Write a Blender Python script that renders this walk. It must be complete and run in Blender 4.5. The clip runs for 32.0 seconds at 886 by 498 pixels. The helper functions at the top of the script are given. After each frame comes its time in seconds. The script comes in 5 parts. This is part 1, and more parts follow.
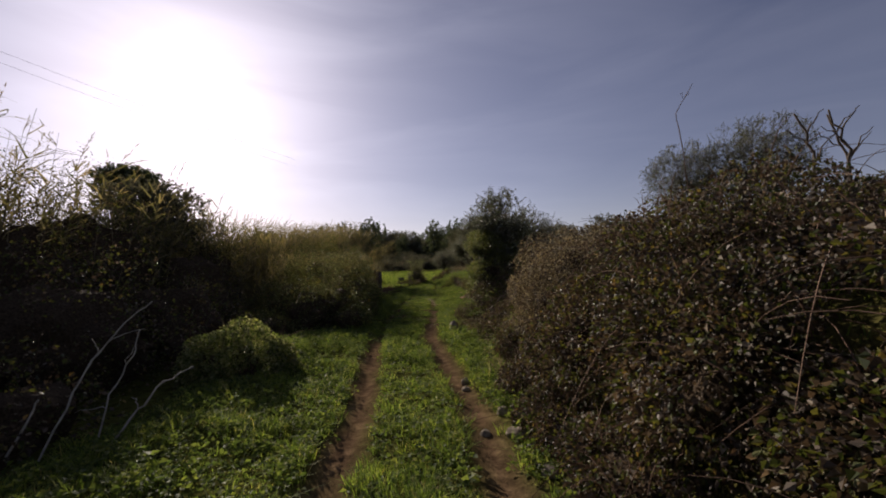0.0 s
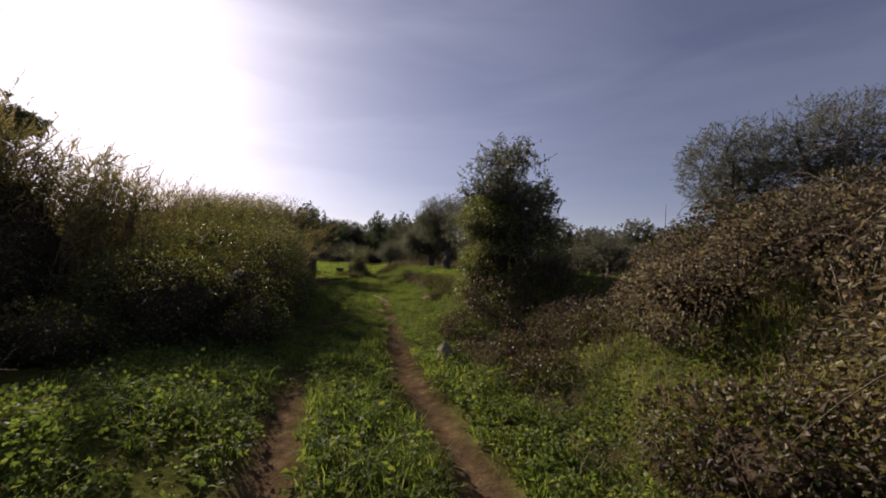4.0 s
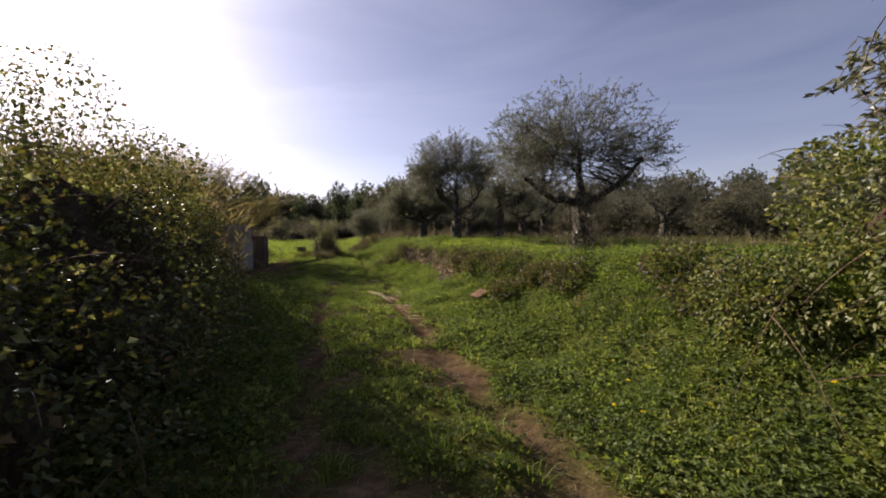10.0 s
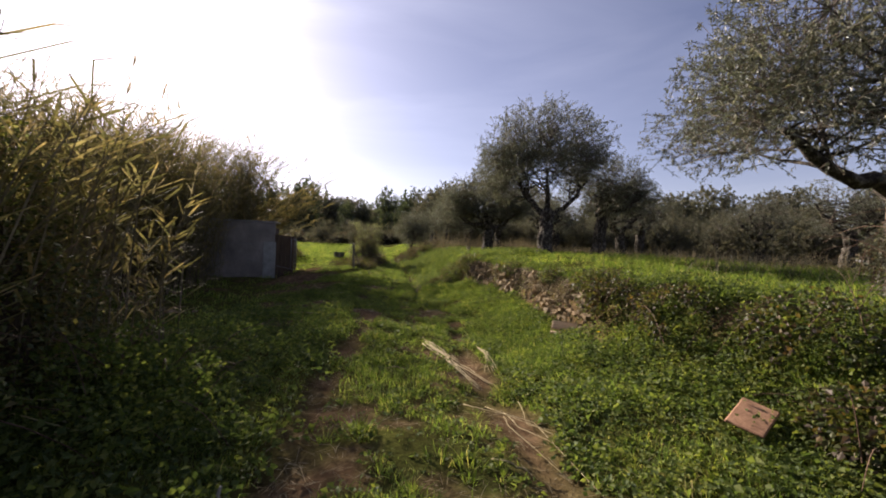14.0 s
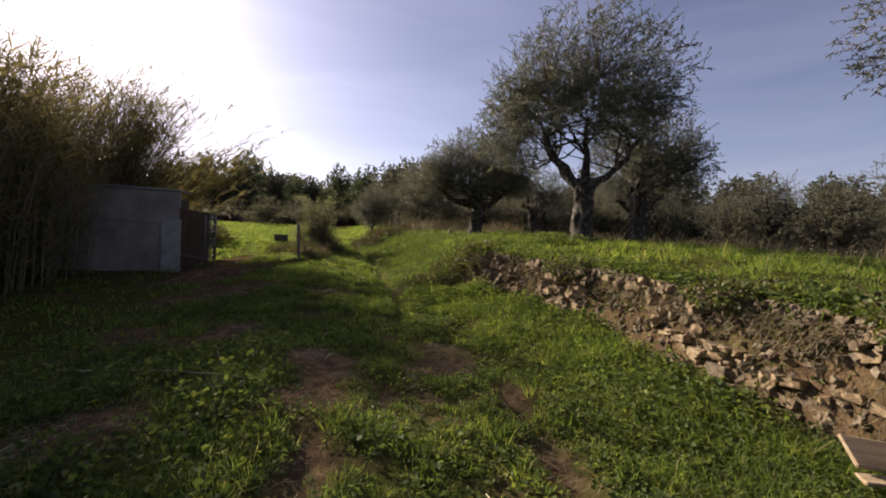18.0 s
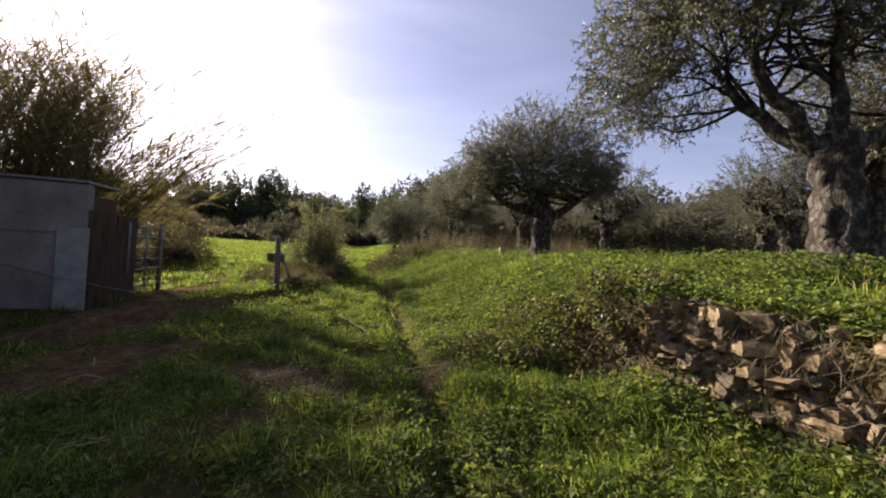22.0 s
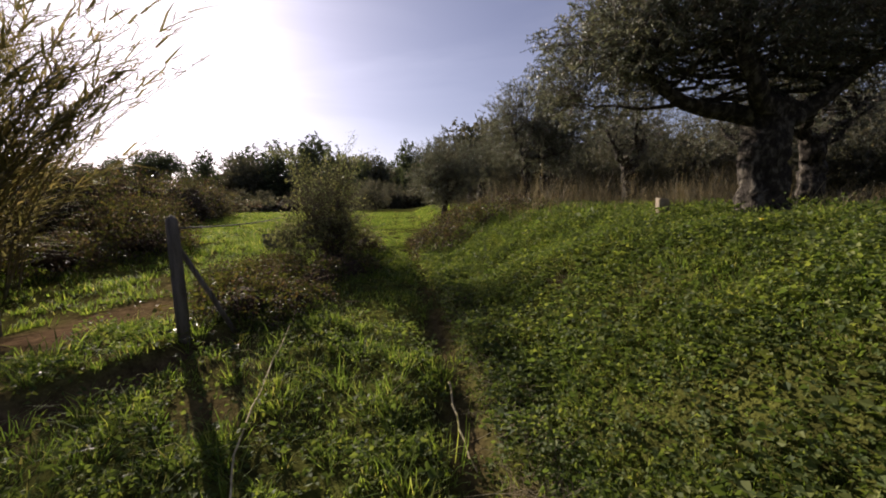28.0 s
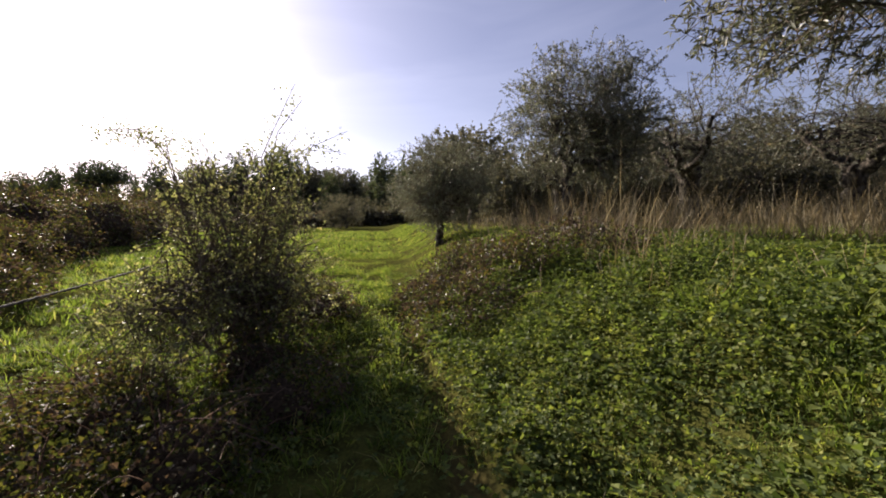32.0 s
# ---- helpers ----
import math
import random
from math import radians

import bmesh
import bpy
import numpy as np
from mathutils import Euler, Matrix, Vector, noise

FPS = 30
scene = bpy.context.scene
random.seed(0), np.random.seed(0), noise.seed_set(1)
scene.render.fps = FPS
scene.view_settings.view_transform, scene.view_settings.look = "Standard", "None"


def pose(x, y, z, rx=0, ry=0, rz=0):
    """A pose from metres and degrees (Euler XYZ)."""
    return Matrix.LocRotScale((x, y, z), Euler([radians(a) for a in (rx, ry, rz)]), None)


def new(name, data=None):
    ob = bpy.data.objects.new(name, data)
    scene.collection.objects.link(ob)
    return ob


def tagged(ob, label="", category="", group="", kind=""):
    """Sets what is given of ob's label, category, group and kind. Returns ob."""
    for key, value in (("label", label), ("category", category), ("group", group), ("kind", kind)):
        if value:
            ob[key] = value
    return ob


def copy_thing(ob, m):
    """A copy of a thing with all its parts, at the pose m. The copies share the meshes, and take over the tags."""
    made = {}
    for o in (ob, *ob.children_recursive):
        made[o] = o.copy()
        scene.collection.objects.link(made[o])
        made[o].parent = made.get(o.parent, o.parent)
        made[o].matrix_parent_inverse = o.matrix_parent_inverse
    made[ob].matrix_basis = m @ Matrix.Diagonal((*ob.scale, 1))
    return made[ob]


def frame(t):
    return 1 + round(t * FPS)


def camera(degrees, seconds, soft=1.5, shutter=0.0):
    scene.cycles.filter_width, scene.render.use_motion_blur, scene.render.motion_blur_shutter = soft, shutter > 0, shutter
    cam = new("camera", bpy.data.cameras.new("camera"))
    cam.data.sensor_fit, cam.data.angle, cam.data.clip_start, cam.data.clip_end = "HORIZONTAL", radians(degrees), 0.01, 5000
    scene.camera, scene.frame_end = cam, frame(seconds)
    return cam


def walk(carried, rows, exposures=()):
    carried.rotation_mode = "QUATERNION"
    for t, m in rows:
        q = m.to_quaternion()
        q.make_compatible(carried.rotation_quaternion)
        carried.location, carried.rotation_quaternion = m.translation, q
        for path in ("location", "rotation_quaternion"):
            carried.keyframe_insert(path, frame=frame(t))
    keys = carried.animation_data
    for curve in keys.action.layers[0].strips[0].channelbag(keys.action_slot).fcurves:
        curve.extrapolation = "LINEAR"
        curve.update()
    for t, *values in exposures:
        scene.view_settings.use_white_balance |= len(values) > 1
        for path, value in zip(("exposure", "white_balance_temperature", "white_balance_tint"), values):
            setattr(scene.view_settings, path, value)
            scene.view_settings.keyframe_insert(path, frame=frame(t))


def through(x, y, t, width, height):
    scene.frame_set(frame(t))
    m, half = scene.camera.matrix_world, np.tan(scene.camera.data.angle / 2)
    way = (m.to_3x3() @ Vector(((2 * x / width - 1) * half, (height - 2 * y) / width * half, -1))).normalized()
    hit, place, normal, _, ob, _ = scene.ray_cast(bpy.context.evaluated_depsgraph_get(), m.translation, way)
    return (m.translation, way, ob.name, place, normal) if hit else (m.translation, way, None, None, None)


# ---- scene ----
# the walk: seconds, eye x, y, z, then yaw (to the left), pitch (up) and roll in degrees
PATH = [
    (0, 0.000, 0.000, 1.600, -1.75, 2.91, -1.51),
    (0.5, -0.089, 0.752, 1.487, 0.28, 5.07, -0.96),
    (1, -0.216, 1.504, 1.426, -3.42, 1.88, -2.00),
    (1.5, -0.316, 2.233, 1.390, -0.74, 3.45, -0.87),
    (2, -0.420, 2.923, 1.328, -7.35, 1.57, 0.25),
    (2.5, -0.485, 3.545, 1.255, -9.33, 2.33, -2.82),
    (4.5, -0.762, 5.982, 1.285, -10.60, 2.86, 4.30),
    (5, -0.866, 6.544, 1.278, -11.51, 1.88, -0.09),
    (5.5, -0.998, 7.117, 1.273, -5.11, 1.27, -1.85),
    (6, -1.081, 7.748, 1.286, -6.67, -1.40, -0.82),
    (6.5, -1.080, 8.393, 1.286, -8.75, 0.04, -1.49),
    (7, -1.197, 9.052, 1.288, -8.49, 2.87, -0.22),
    (7.5, -1.301, 9.714, 1.265, -10.64, -0.40, 1.42),
    (8, -1.244, 10.511, 1.279, -5.46, 1.04, 1.43),
    (8.5, -1.269, 11.300, 1.328, -13.34, -0.76, 3.37),
    (9, -1.356, 12.083, 1.312, -10.23, 1.26, -0.28),
    (9.5, -1.396, 12.840, 1.278, -13.42, 0.47, 2.63),
    (10, -1.395, 13.568, 1.251, -15.97, -1.41, -0.71),
    (10.5, -1.362, 14.319, 1.248, -11.65, 0.41, -0.86),
    (11, -1.330, 15.038, 1.237, -17.77, 0.07, 0.09),
    (11.5, -1.267, 15.791, 1.240, -14.20, 0.27, -2.85),
    (12, -1.196, 16.492, 1.217, -15.58, -0.62, -1.22),
    (12.5, -1.119, 17.130, 1.192, -20.34, -1.32, -2.18),
    (13, -1.036, 17.808, 1.191, -11.62, 1.17, 1.82),
    (13.5, -1.050, 18.420, 1.199, -9.43, -0.13, 2.76),
    (15.5, -1.532, 20.742, 1.333, -9.21, 1.18, -0.76),
    (16, -1.540, 21.208, 1.311, -7.78, -0.19, -2.11),
    (16.5, -1.536, 21.749, 1.313, -13.76, -0.19, 3.71),
    (17, -1.446, 22.386, 1.224, -11.68, 2.25, -0.27),
    (17.5, -1.369, 23.007, 1.217, -6.35, 1.45, -0.33),
    (18, -1.255, 23.621, 1.231, -16.51, -2.06, 3.10),
    (18.5, -1.126, 24.193, 1.259, -20.74, -0.19, 0.95),
    (19, -1.082, 24.698, 1.236, -13.52, 1.59, 3.75),
    (19.5, -0.995, 25.221, 1.264, -19.31, -1.48, 3.88),
    (20, -0.894, 25.830, 1.242, -20.89, -0.06, 1.77),
    (20.5, -0.829, 26.437, 1.252, -14.70, 0.70, 3.73),
    (21, -0.780, 27.077, 1.248, -18.91, -1.80, 3.17),
    (21.5, -0.694, 27.788, 1.183, -9.30, 1.21, 0.42),
    (22, -0.552, 28.433, 1.167, -12.79, 0.77, 3.50),
    (22.5, -0.347, 29.032, 1.167, -20.42, -1.17, 0.20),
    (23, -0.174, 29.578, 1.207, -13.31, -0.56, -0.15),
    (23.5, -0.027, 30.055, 1.281, -14.13, -0.30, 3.30),
    (24, 0.098, 30.470, 1.292, -12.47, 1.01, -1.58),
    (24.5, 0.153, 30.958, 1.268, -5.66, 1.31, -2.87),
    (25, 0.144, 31.469, 1.303, -7.25, -1.65, 1.02),
    (25.5, 0.161, 31.863, 1.299, -3.96, 1.20, -0.93),
    (27.5, 0.011, 33.309, 1.381, 7.52, -1.40, -0.14),
    (28, -0.031, 33.779, 1.352, -5.55, -5.62, -1.06),
    (28.5, -0.089, 34.319, 1.414, -8.69, -4.78, -1.73),
    (29, -0.064, 34.765, 1.404, -15.32, -1.26, -1.39),
    (29.5, -0.104, 35.204, 1.434, -9.71, -0.09, -0.68),
    (30, -0.150, 35.652, 1.460, -10.12, -5.04, -1.94),
    (30.5, -0.089, 36.090, 1.503, -14.06, -5.68, -0.29),
    (31, -0.108, 36.570, 1.559, -7.13, -2.76, -0.45),
    (31.5, -0.178, 37.111, 1.627, -9.49, -5.44, 0.95),
    (32, -0.231, 37.764, 1.642, -9.49, -3.55, -0.96),
]

cam = camera(96.2, 32.0, soft=1.9)
EXPOSURES = [(t, stops, 6500, 17) for t, stops in ((0, 0.15), (3, 0.36), (7, 0.76), (11, 1.18), (13, 1.38), (15, 1.0), (17, 0.98), (20, 1.43), (21, 1.46), (23, 1.5), (25.5, 1.08), (27.5, 0.72), (28, 0.72), (29, 1.15), (31, 1.28), (32, 1.22))]
walk(cam, [(t, pose(x, y, z, 90 + pitch, 0, yaw) @ pose(0, 0, 0, 0, 0, roll)) for t, x, y, z, yaw, pitch, roll in PATH], EXPOSURES)

# ---- light ----
SUN_AZ, SUN_EL = radians(-31.0), radians(21.8)      # azimuth from +y towards +x
SUN_DIR = Vector((math.sin(SUN_AZ) * math.cos(SUN_EL), math.cos(SUN_AZ) * math.cos(SUN_EL), math.sin(SUN_EL)))
sun = new("sun", bpy.data.lights.new("sun", "SUN"))
sun.data.energy, sun.data.angle, sun.data.color = 5.0, radians(0.6), (1.0, 0.90, 0.74)
sun.rotation_euler = (-SUN_DIR).to_track_quat("-Z", "Y").to_euler()

world = bpy.data.worlds.new("sky")
scene.world = world
world.use_nodes = True
wt = world.node_tree
wt.nodes.clear()


sky = wt.nodes.new("ShaderNodeTexSky")
sky.sky_type, sky.sun_disc = "NISHITA", False
sky.sun_elevation, sky.sun_rotation = SUN_EL, math.tau + SUN_AZ
sky.air_density, sky.dust_density, sky.ozone_density = 1.0, 0.5, 3.0
coord = wt.nodes.new("ShaderNodeTexCoord")
# thin veil of high cloud: a wide bright aureole round the sun and drawn-out streaks
dot = wt.nodes.new("ShaderNodeVectorMath")
dot.operation = "DOT_PRODUCT"
dot.inputs[1].default_value = SUN_DIR
wt.links.new(coord.outputs["Generated"], dot.inputs[0])


def wmath(op, a, b=0.0, clamp=False):
    n = wt.nodes.new("ShaderNodeMath")
    n.operation, n.use_clamp = op, clamp
    for k, v in enumerate((a, b)):
        if isinstance(v, float):
            n.inputs[k].default_value = v
        else:
            wt.links.new(v, n.inputs[k])
    return n.outputs[0]


facing = wmath("MAXIMUM", dot.outputs["Value"], 0.0)
wide, close = wmath("POWER", facing, 5.0), wmath("POWER", facing, 26.0)
streak_map = wt.nodes.new("ShaderNodeMapping")
streak_map.inputs["Scale"].default_value = (1.3, 1.6, 7.0)
streak_map.inputs["Rotation"].default_value = (0.35, 0.5, 0.2)
wt.links.new(coord.outputs["Generated"], streak_map.inputs["Vector"])
streak = wt.nodes.new("ShaderNodeTexNoise")
streak.inputs["Scale"].default_value, streak.inputs["Detail"].default_value = 1.6, 5.0
streak.inputs["Distortion"].default_value = 0.6
wt.links.new(streak_map.outputs[0], streak.inputs["Vector"])
ramp = wt.nodes.new("ShaderNodeMapRange")
ramp.inputs[1].default_value, ramp.inputs[2].default_value = 0.36, 0.78
wt.links.new(streak.outputs[0], ramp.inputs[0])
veil = wmath("ADD", wmath("MULTIPLY", wide, 0.17), wmath("MULTIPLY", close, 0.36))
veil = wmath("MULTIPLY", veil, wmath("ADD", wmath("MULTIPLY", ramp.outputs[0], 0.3), 0.84))
veil = wmath("ADD", veil, wmath("MULTIPLY", ramp.outputs[0], 0.035))
sep = wt.nodes.new("ShaderNodeSeparateXYZ")
wt.links.new(coord.outputs["Generated"], sep.inputs[0])
low = wmath("POWER", wmath("SUBTRACT", 1.0, wmath("ABSOLUTE", sep.outputs[2])), 9.0)
veil = wmath("ADD", veil, wmath("MULTIPLY", low, wmath("ADD", wmath("MULTIPLY", facing, 0.17), 0.07)))
sky_bg, veil_bg, both = wt.nodes.new("ShaderNodeBackground"), wt.nodes.new("ShaderNodeBackground"), wt.nodes.new("ShaderNodeAddShader")
sky_bg.inputs["Strength"].default_value = 0.05
tint = wt.nodes.new("ShaderNodeMix")
tint.data_type, tint.blend_type = "RGBA", "MULTIPLY"
tint.inputs[0].default_value, tint.inputs[7].default_value = 1.0, (1.16, 1.0, 1.06, 1.0)
grey = wt.nodes.new("ShaderNodeHueSaturation")
grey.inputs["Saturation"].default_value = 0.82
wt.links.new(sky.outputs[0], grey.inputs["Color"])
wt.links.new(grey.outputs[0], tint.inputs[6])
wt.links.new(tint.outputs[2], sky_bg.inputs["Color"])
veil_bg.inputs["Color"].default_value = (0.97, 0.96, 1.0, 1.0)
wt.links.new(veil, veil_bg.inputs["Strength"])
wt.links.new(sky_bg.outputs[0], both.inputs[0])
wt.links.new(veil_bg.outputs[0], both.inputs[1])
out = wt.nodes.new("ShaderNodeOutputWorld")
wt.links.new(both.outputs[0], out.inputs["Surface"])


# ---- materials ----
def material(name):
    m = bpy.data.materials.new(name)
    m.use_nodes = True
    t = m.node_tree
    return m, t, t.nodes["Principled BSDF"]


def ramp_node(t, source, stops):
    n = t.nodes.new("ShaderNodeValToRGB")
    while len(n.color_ramp.elements) < len(stops):
        n.color_ramp.elements.new(0.5)
    for e, (at, c) in zip(n.color_ramp.elements, stops):
        e.position, e.color = at, (*c, 1.0)
    t.links.new(source, n.inputs[0])
    return n.outputs[0]


def noise_node(t, scale, detail=4.0, rough=0.55, vector=None, squash=None):
    n = t.nodes.new("ShaderNodeTexNoise")
    n.inputs["Scale"].default_value, n.inputs["Detail"].default_value, n.inputs["Roughness"].default_value = scale, detail, rough
    if vector is None:
        vector = t.nodes.new("ShaderNodeTexCoord").outputs["Object"]
    if squash:
        mp = t.nodes.new("ShaderNodeMapping")
        mp.inputs["Scale"].default_value = squash
        t.links.new(vector, mp.inputs[0])
        vector = mp.outputs[0]
    t.links.new(vector, n.inputs["Vector"])
    return n.outputs[0]


def mix_node(t, fac, a, b, blend="MIX"):
    n = t.nodes.new("ShaderNodeMix")
    n.data_type, n.blend_type = "RGBA", blend
    for k, v in ((0, fac), (6, a), (7, b)):
        if isinstance(v, (float, int)):
            n.inputs[k].default_value = v
        elif isinstance(v, tuple):
            n.inputs[k].default_value = (*v, 1.0)
        else:
            t.links.new(v, n.inputs[k])
    return n.outputs[2]


def bump_node(t, bsdf, height, strength, distance):
    n = t.nodes.new("ShaderNodeBump")
    n.inputs["Strength"].default_value, n.inputs["Distance"].default_value = strength, distance
    t.links.new(height, n.inputs["Height"])
    t.links.new(n.outputs[0], bsdf.inputs["Normal"])


def leaf_material(name, stops, through_tint=(1.0, 1.0, 0.45), through=0.4, rough=0.5, gloss=0.25, patch=0.35):
    """Thin leaves: colour varies leaf by leaf and in patches, and light comes through."""
    m, t, p = material(name)
    geo = t.nodes.new("ShaderNodeNewGeometry")
    col = ramp_node(t, geo.outputs["Random Per Island"], stops)
    big = noise_node(t, 0.7, 3.0, vector=geo.outputs["Position"])
    col = mix_node(t, patch, col, ramp_node(t, big, [(0.35, (0.45, 0.45, 0.4)), (0.65, (1.35, 1.3, 1.1))]), "MULTIPLY")
    mid = noise_node(t, 3.4, 3.0, vector=geo.outputs["Position"])
    col = mix_node(t, patch * 1.6, col, ramp_node(t, mid, [(0.36, (0.6, 0.66, 0.66)), (0.5, (0.97, 1.0, 0.95)), (0.64, (1.42, 1.26, 0.95))]), "MULTIPLY")
    t.links.new(col, p.inputs["Base Color"])
    p.inputs["Roughness"].default_value = rough
    p.inputs["Specular IOR Level"].default_value = gloss
    tr, mx = t.nodes.new("ShaderNodeBsdfTranslucent"), t.nodes.new("ShaderNodeMixShader")
    t.links.new(mix_node(t, 1.0, col, through_tint, "MULTIPLY"), tr.inputs["Color"])
    mx.inputs[0].default_value = through
    t.links.new(p.outputs[0], mx.inputs[1])
    t.links.new(tr.outputs[0], mx.inputs[2])
    t.links.new(mx.outputs[0], t.nodes["Material Output"].inputs["Surface"])
    return m


def rough_material(name, stops, scale=6.0, fine=60.0, bump=0.5, depth=0.02, rough=0.9, squash=None, vary=0.0, gloss=0.2, placed=False):
    """Earth, bark, stone, plaster: mottled at two scales, with relief."""
    m, t, p = material(name)
    where = t.nodes.new("ShaderNodeNewGeometry").outputs["Position"] if placed else None
    a, b = noise_node(t, scale, 5.0, 0.6, where, squash), noise_node(t, fine, 4.0, 0.6, where, squash)
    col = ramp_node(t, a, stops)
    col = mix_node(t, 0.6, col, ramp_node(t, b, [(0.3, (0.55, 0.55, 0.55)), (0.7, (1.3, 1.3, 1.3))]), "MULTIPLY")
    if vary:
        info = t.nodes.new("ShaderNodeObjectInfo")
        col = mix_node(t, vary, col, ramp_node(t, info.outputs["Random"], [(0.0, (0.5, 0.5, 0.52)), (0.5, (1.0, 0.92, 0.8)), (1.0, (1.5, 1.4, 1.2))]), "MULTIPLY")
    t.links.new(col, p.inputs["Base Color"])
    p.inputs["Roughness"].default_value = rough
    p.inputs["Specular IOR Level"].default_value = gloss
    bump_node(t, p, mix_node(t, 0.4, a, b), bump, depth)
    return m


M_GRASS = leaf_material("grass_leaf", [(0.0, (0.066, 0.1, 0.028)), (0.5, (0.15, 0.212, 0.056)), (0.85, (0.245, 0.3, 0.084)), (1.0, (0.39, 0.34, 0.19))], (1.28, 1.35, 0.62), 0.54, 0.6, 0.05)
M_HERB = leaf_material("herb_leaf", [(0.0, (0.058, 0.085, 0.032)), (0.6, (0.122, 0.16, 0.055)), (1.0, (0.22, 0.245, 0.085))], (1.22, 1.28, 0.6), 0.48, 0.6, 0.14)
# pale leaves; on the low bush and hedge the sunlight is in this colour
M_PALE_LIT_LEAF = leaf_material("pale_lit_leaf", [(0.0, (0.13, 0.15, 0.07)), (0.6, (0.25, 0.265, 0.13)), (1.0, (0.4, 0.39, 0.24))], (1.15, 1.15, 0.7), 0.45, 0.45, 0.35)
M_BRAMBLE = leaf_material("bramble_leaf", [(0.0, (0.038, 0.05, 0.02)), (0.5, (0.075, 0.088, 0.034)), (0.85, (0.125, 0.12, 0.05)), (1.0, (0.16, 0.105, 0.06))], (1.35, 1.3, 0.55), 0.36, 0.5, 0.25)
M_DRY_LEAF = leaf_material("dry_leaf", [(0.0, (0.036, 0.027, 0.021)), (0.5, (0.076, 0.056, 0.042)), (0.88, (0.13, 0.1, 0.076)), (1.0, (0.27, 0.23, 0.185))], (1.1, 0.95, 0.75), 0.25, 0.6, 0.3)
M_OLIVE = leaf_material("olive_leaf", [(0.0, (0.06, 0.066, 0.05)), (0.5, (0.108, 0.115, 0.086)), (0.85, (0.172, 0.178, 0.142)), (1.0, (0.29, 0.3, 0.26))], (1.12, 1.12, 0.82), 0.38, 0.42, 0.5)
M_IVY = leaf_material("ivy_leaf", [(0.0, (0.055, 0.076, 0.028)), (0.5, (0.1, 0.122, 0.044)), (1.0, (0.19, 0.185, 0.08))], (1.2, 1.2, 0.6), 0.38, 0.5, 0.25)
M_PINE = leaf_material("dark_foliage", [(0.0, (0.04, 0.052, 0.032)), (0.6, (0.065, 0.08, 0.046)), (1.0, (0.1, 0.11, 0.065))], (1.3, 1.35, 0.95), 0.38, 0.6, 0.25)
M_OAK = leaf_material("tree_foliage", [(0.0, (0.062, 0.066, 0.048)), (0.6, (0.098, 0.1, 0.07)), (1.0, (0.15, 0.138, 0.1))], (1.2, 1.15, 0.92), 0.42, 0.55, 0.3)
M_REED = leaf_material("reed_leaf", [(0.0, (0.12, 0.12, 0.062)), (0.5, (0.2, 0.185, 0.1)), (0.8, (0.28, 0.24, 0.14)), (1.0, (0.36, 0.3, 0.19))], (1.25, 1.18, 0.75), 0.45, 0.75, 0.06)
M_REED_CANE = rough_material("reed_cane", [(0.3, (0.11, 0.09, 0.055)), (0.7, (0.23, 0.19, 0.115))], 8.0, 60.0, 0.2, 0.005)
M_PLUME = leaf_material("reed_plume", [(0.0, (0.24, 0.19, 0.12)), (1.0, (0.42, 0.34, 0.23))], (1.0, 1.0, 0.8), 0.45, 0.8, 0.1)
M_STRAW = leaf_material("dry_grass", [(0.0, (0.145, 0.118, 0.078)), (0.6, (0.25, 0.208, 0.142)), (1.0, (0.36, 0.315, 0.225))], (1.0, 0.95, 0.75), 0.35, 0.7, 0.2)
M_FLOWER = leaf_material("yellow_petal", [(0.0, (0.75, 0.55, 0.02)), (1.0, (0.85, 0.68, 0.03))], (1.0, 1.0, 0.3), 0.4, 0.5, 0.3, 0.0)
M_BARK = rough_material("olive_bark", [(0.3, (0.016, 0.013, 0.010)), (0.5, (0.05, 0.041, 0.032)), (0.68, (0.19, 0.17, 0.135))], 13.0, 55.0, 1.0, 0.06, squash=(1, 1, 0.6))
M_TWIG = rough_material("twig_bark", [(0.3, (0.06, 0.045, 0.032)), (0.7, (0.17, 0.135, 0.10))], 20.0, 90.0, 0.3, 0.01)
M_CANE = rough_material("bramble_stem", [(0.3, (0.07, 0.038, 0.026)), (0.7, (0.19, 0.125, 0.085))], 9.0, 70.0, 0.2, 0.01)
# dead-stem brown, darkened for the shade inside a thicket
M_SHADE_CORE = rough_material("shaded_stem_core", [(0.3, (0.03, 0.022, 0.014)), (0.7, (0.10, 0.072, 0.048))], 30.0, 90.0, 1.0, 0.05, gloss=0.05)
M_DEAD = rough_material("bleached_wood", [(0.3, (0.27, 0.24, 0.20)), (0.7, (0.46, 0.42, 0.36))], 7.0, 60.0, 0.4, 0.01)
M_STALK = rough_material("dry_cane", [(0.3, (0.30, 0.24, 0.13)), (0.7, (0.50, 0.42, 0.26))], 8.0, 60.0, 0.2, 0.005)
M_STONE = rough_material("schist_stone", [(0.3, (0.11, 0.08, 0.05)), (0.5, (0.205, 0.155, 0.098)), (0.72, (0.36, 0.305, 0.21))], 9.0, 48.0, 0.9, 0.02, vary=0.7, placed=True)
M_PALE = rough_material("pale_stone", [(0.3, (0.19, 0.155, 0.115)), (0.7, (0.36, 0.31, 0.24))], 8.0, 50.0, 0.6, 0.015, vary=0.3)
M_WALL = rough_material("weathered_render", [(0.3, (0.15, 0.132, 0.12)), (0.5, (0.23, 0.205, 0.185)), (0.72, (0.33, 0.3, 0.275))], 1.3, 30.0, 0.5, 0.015)
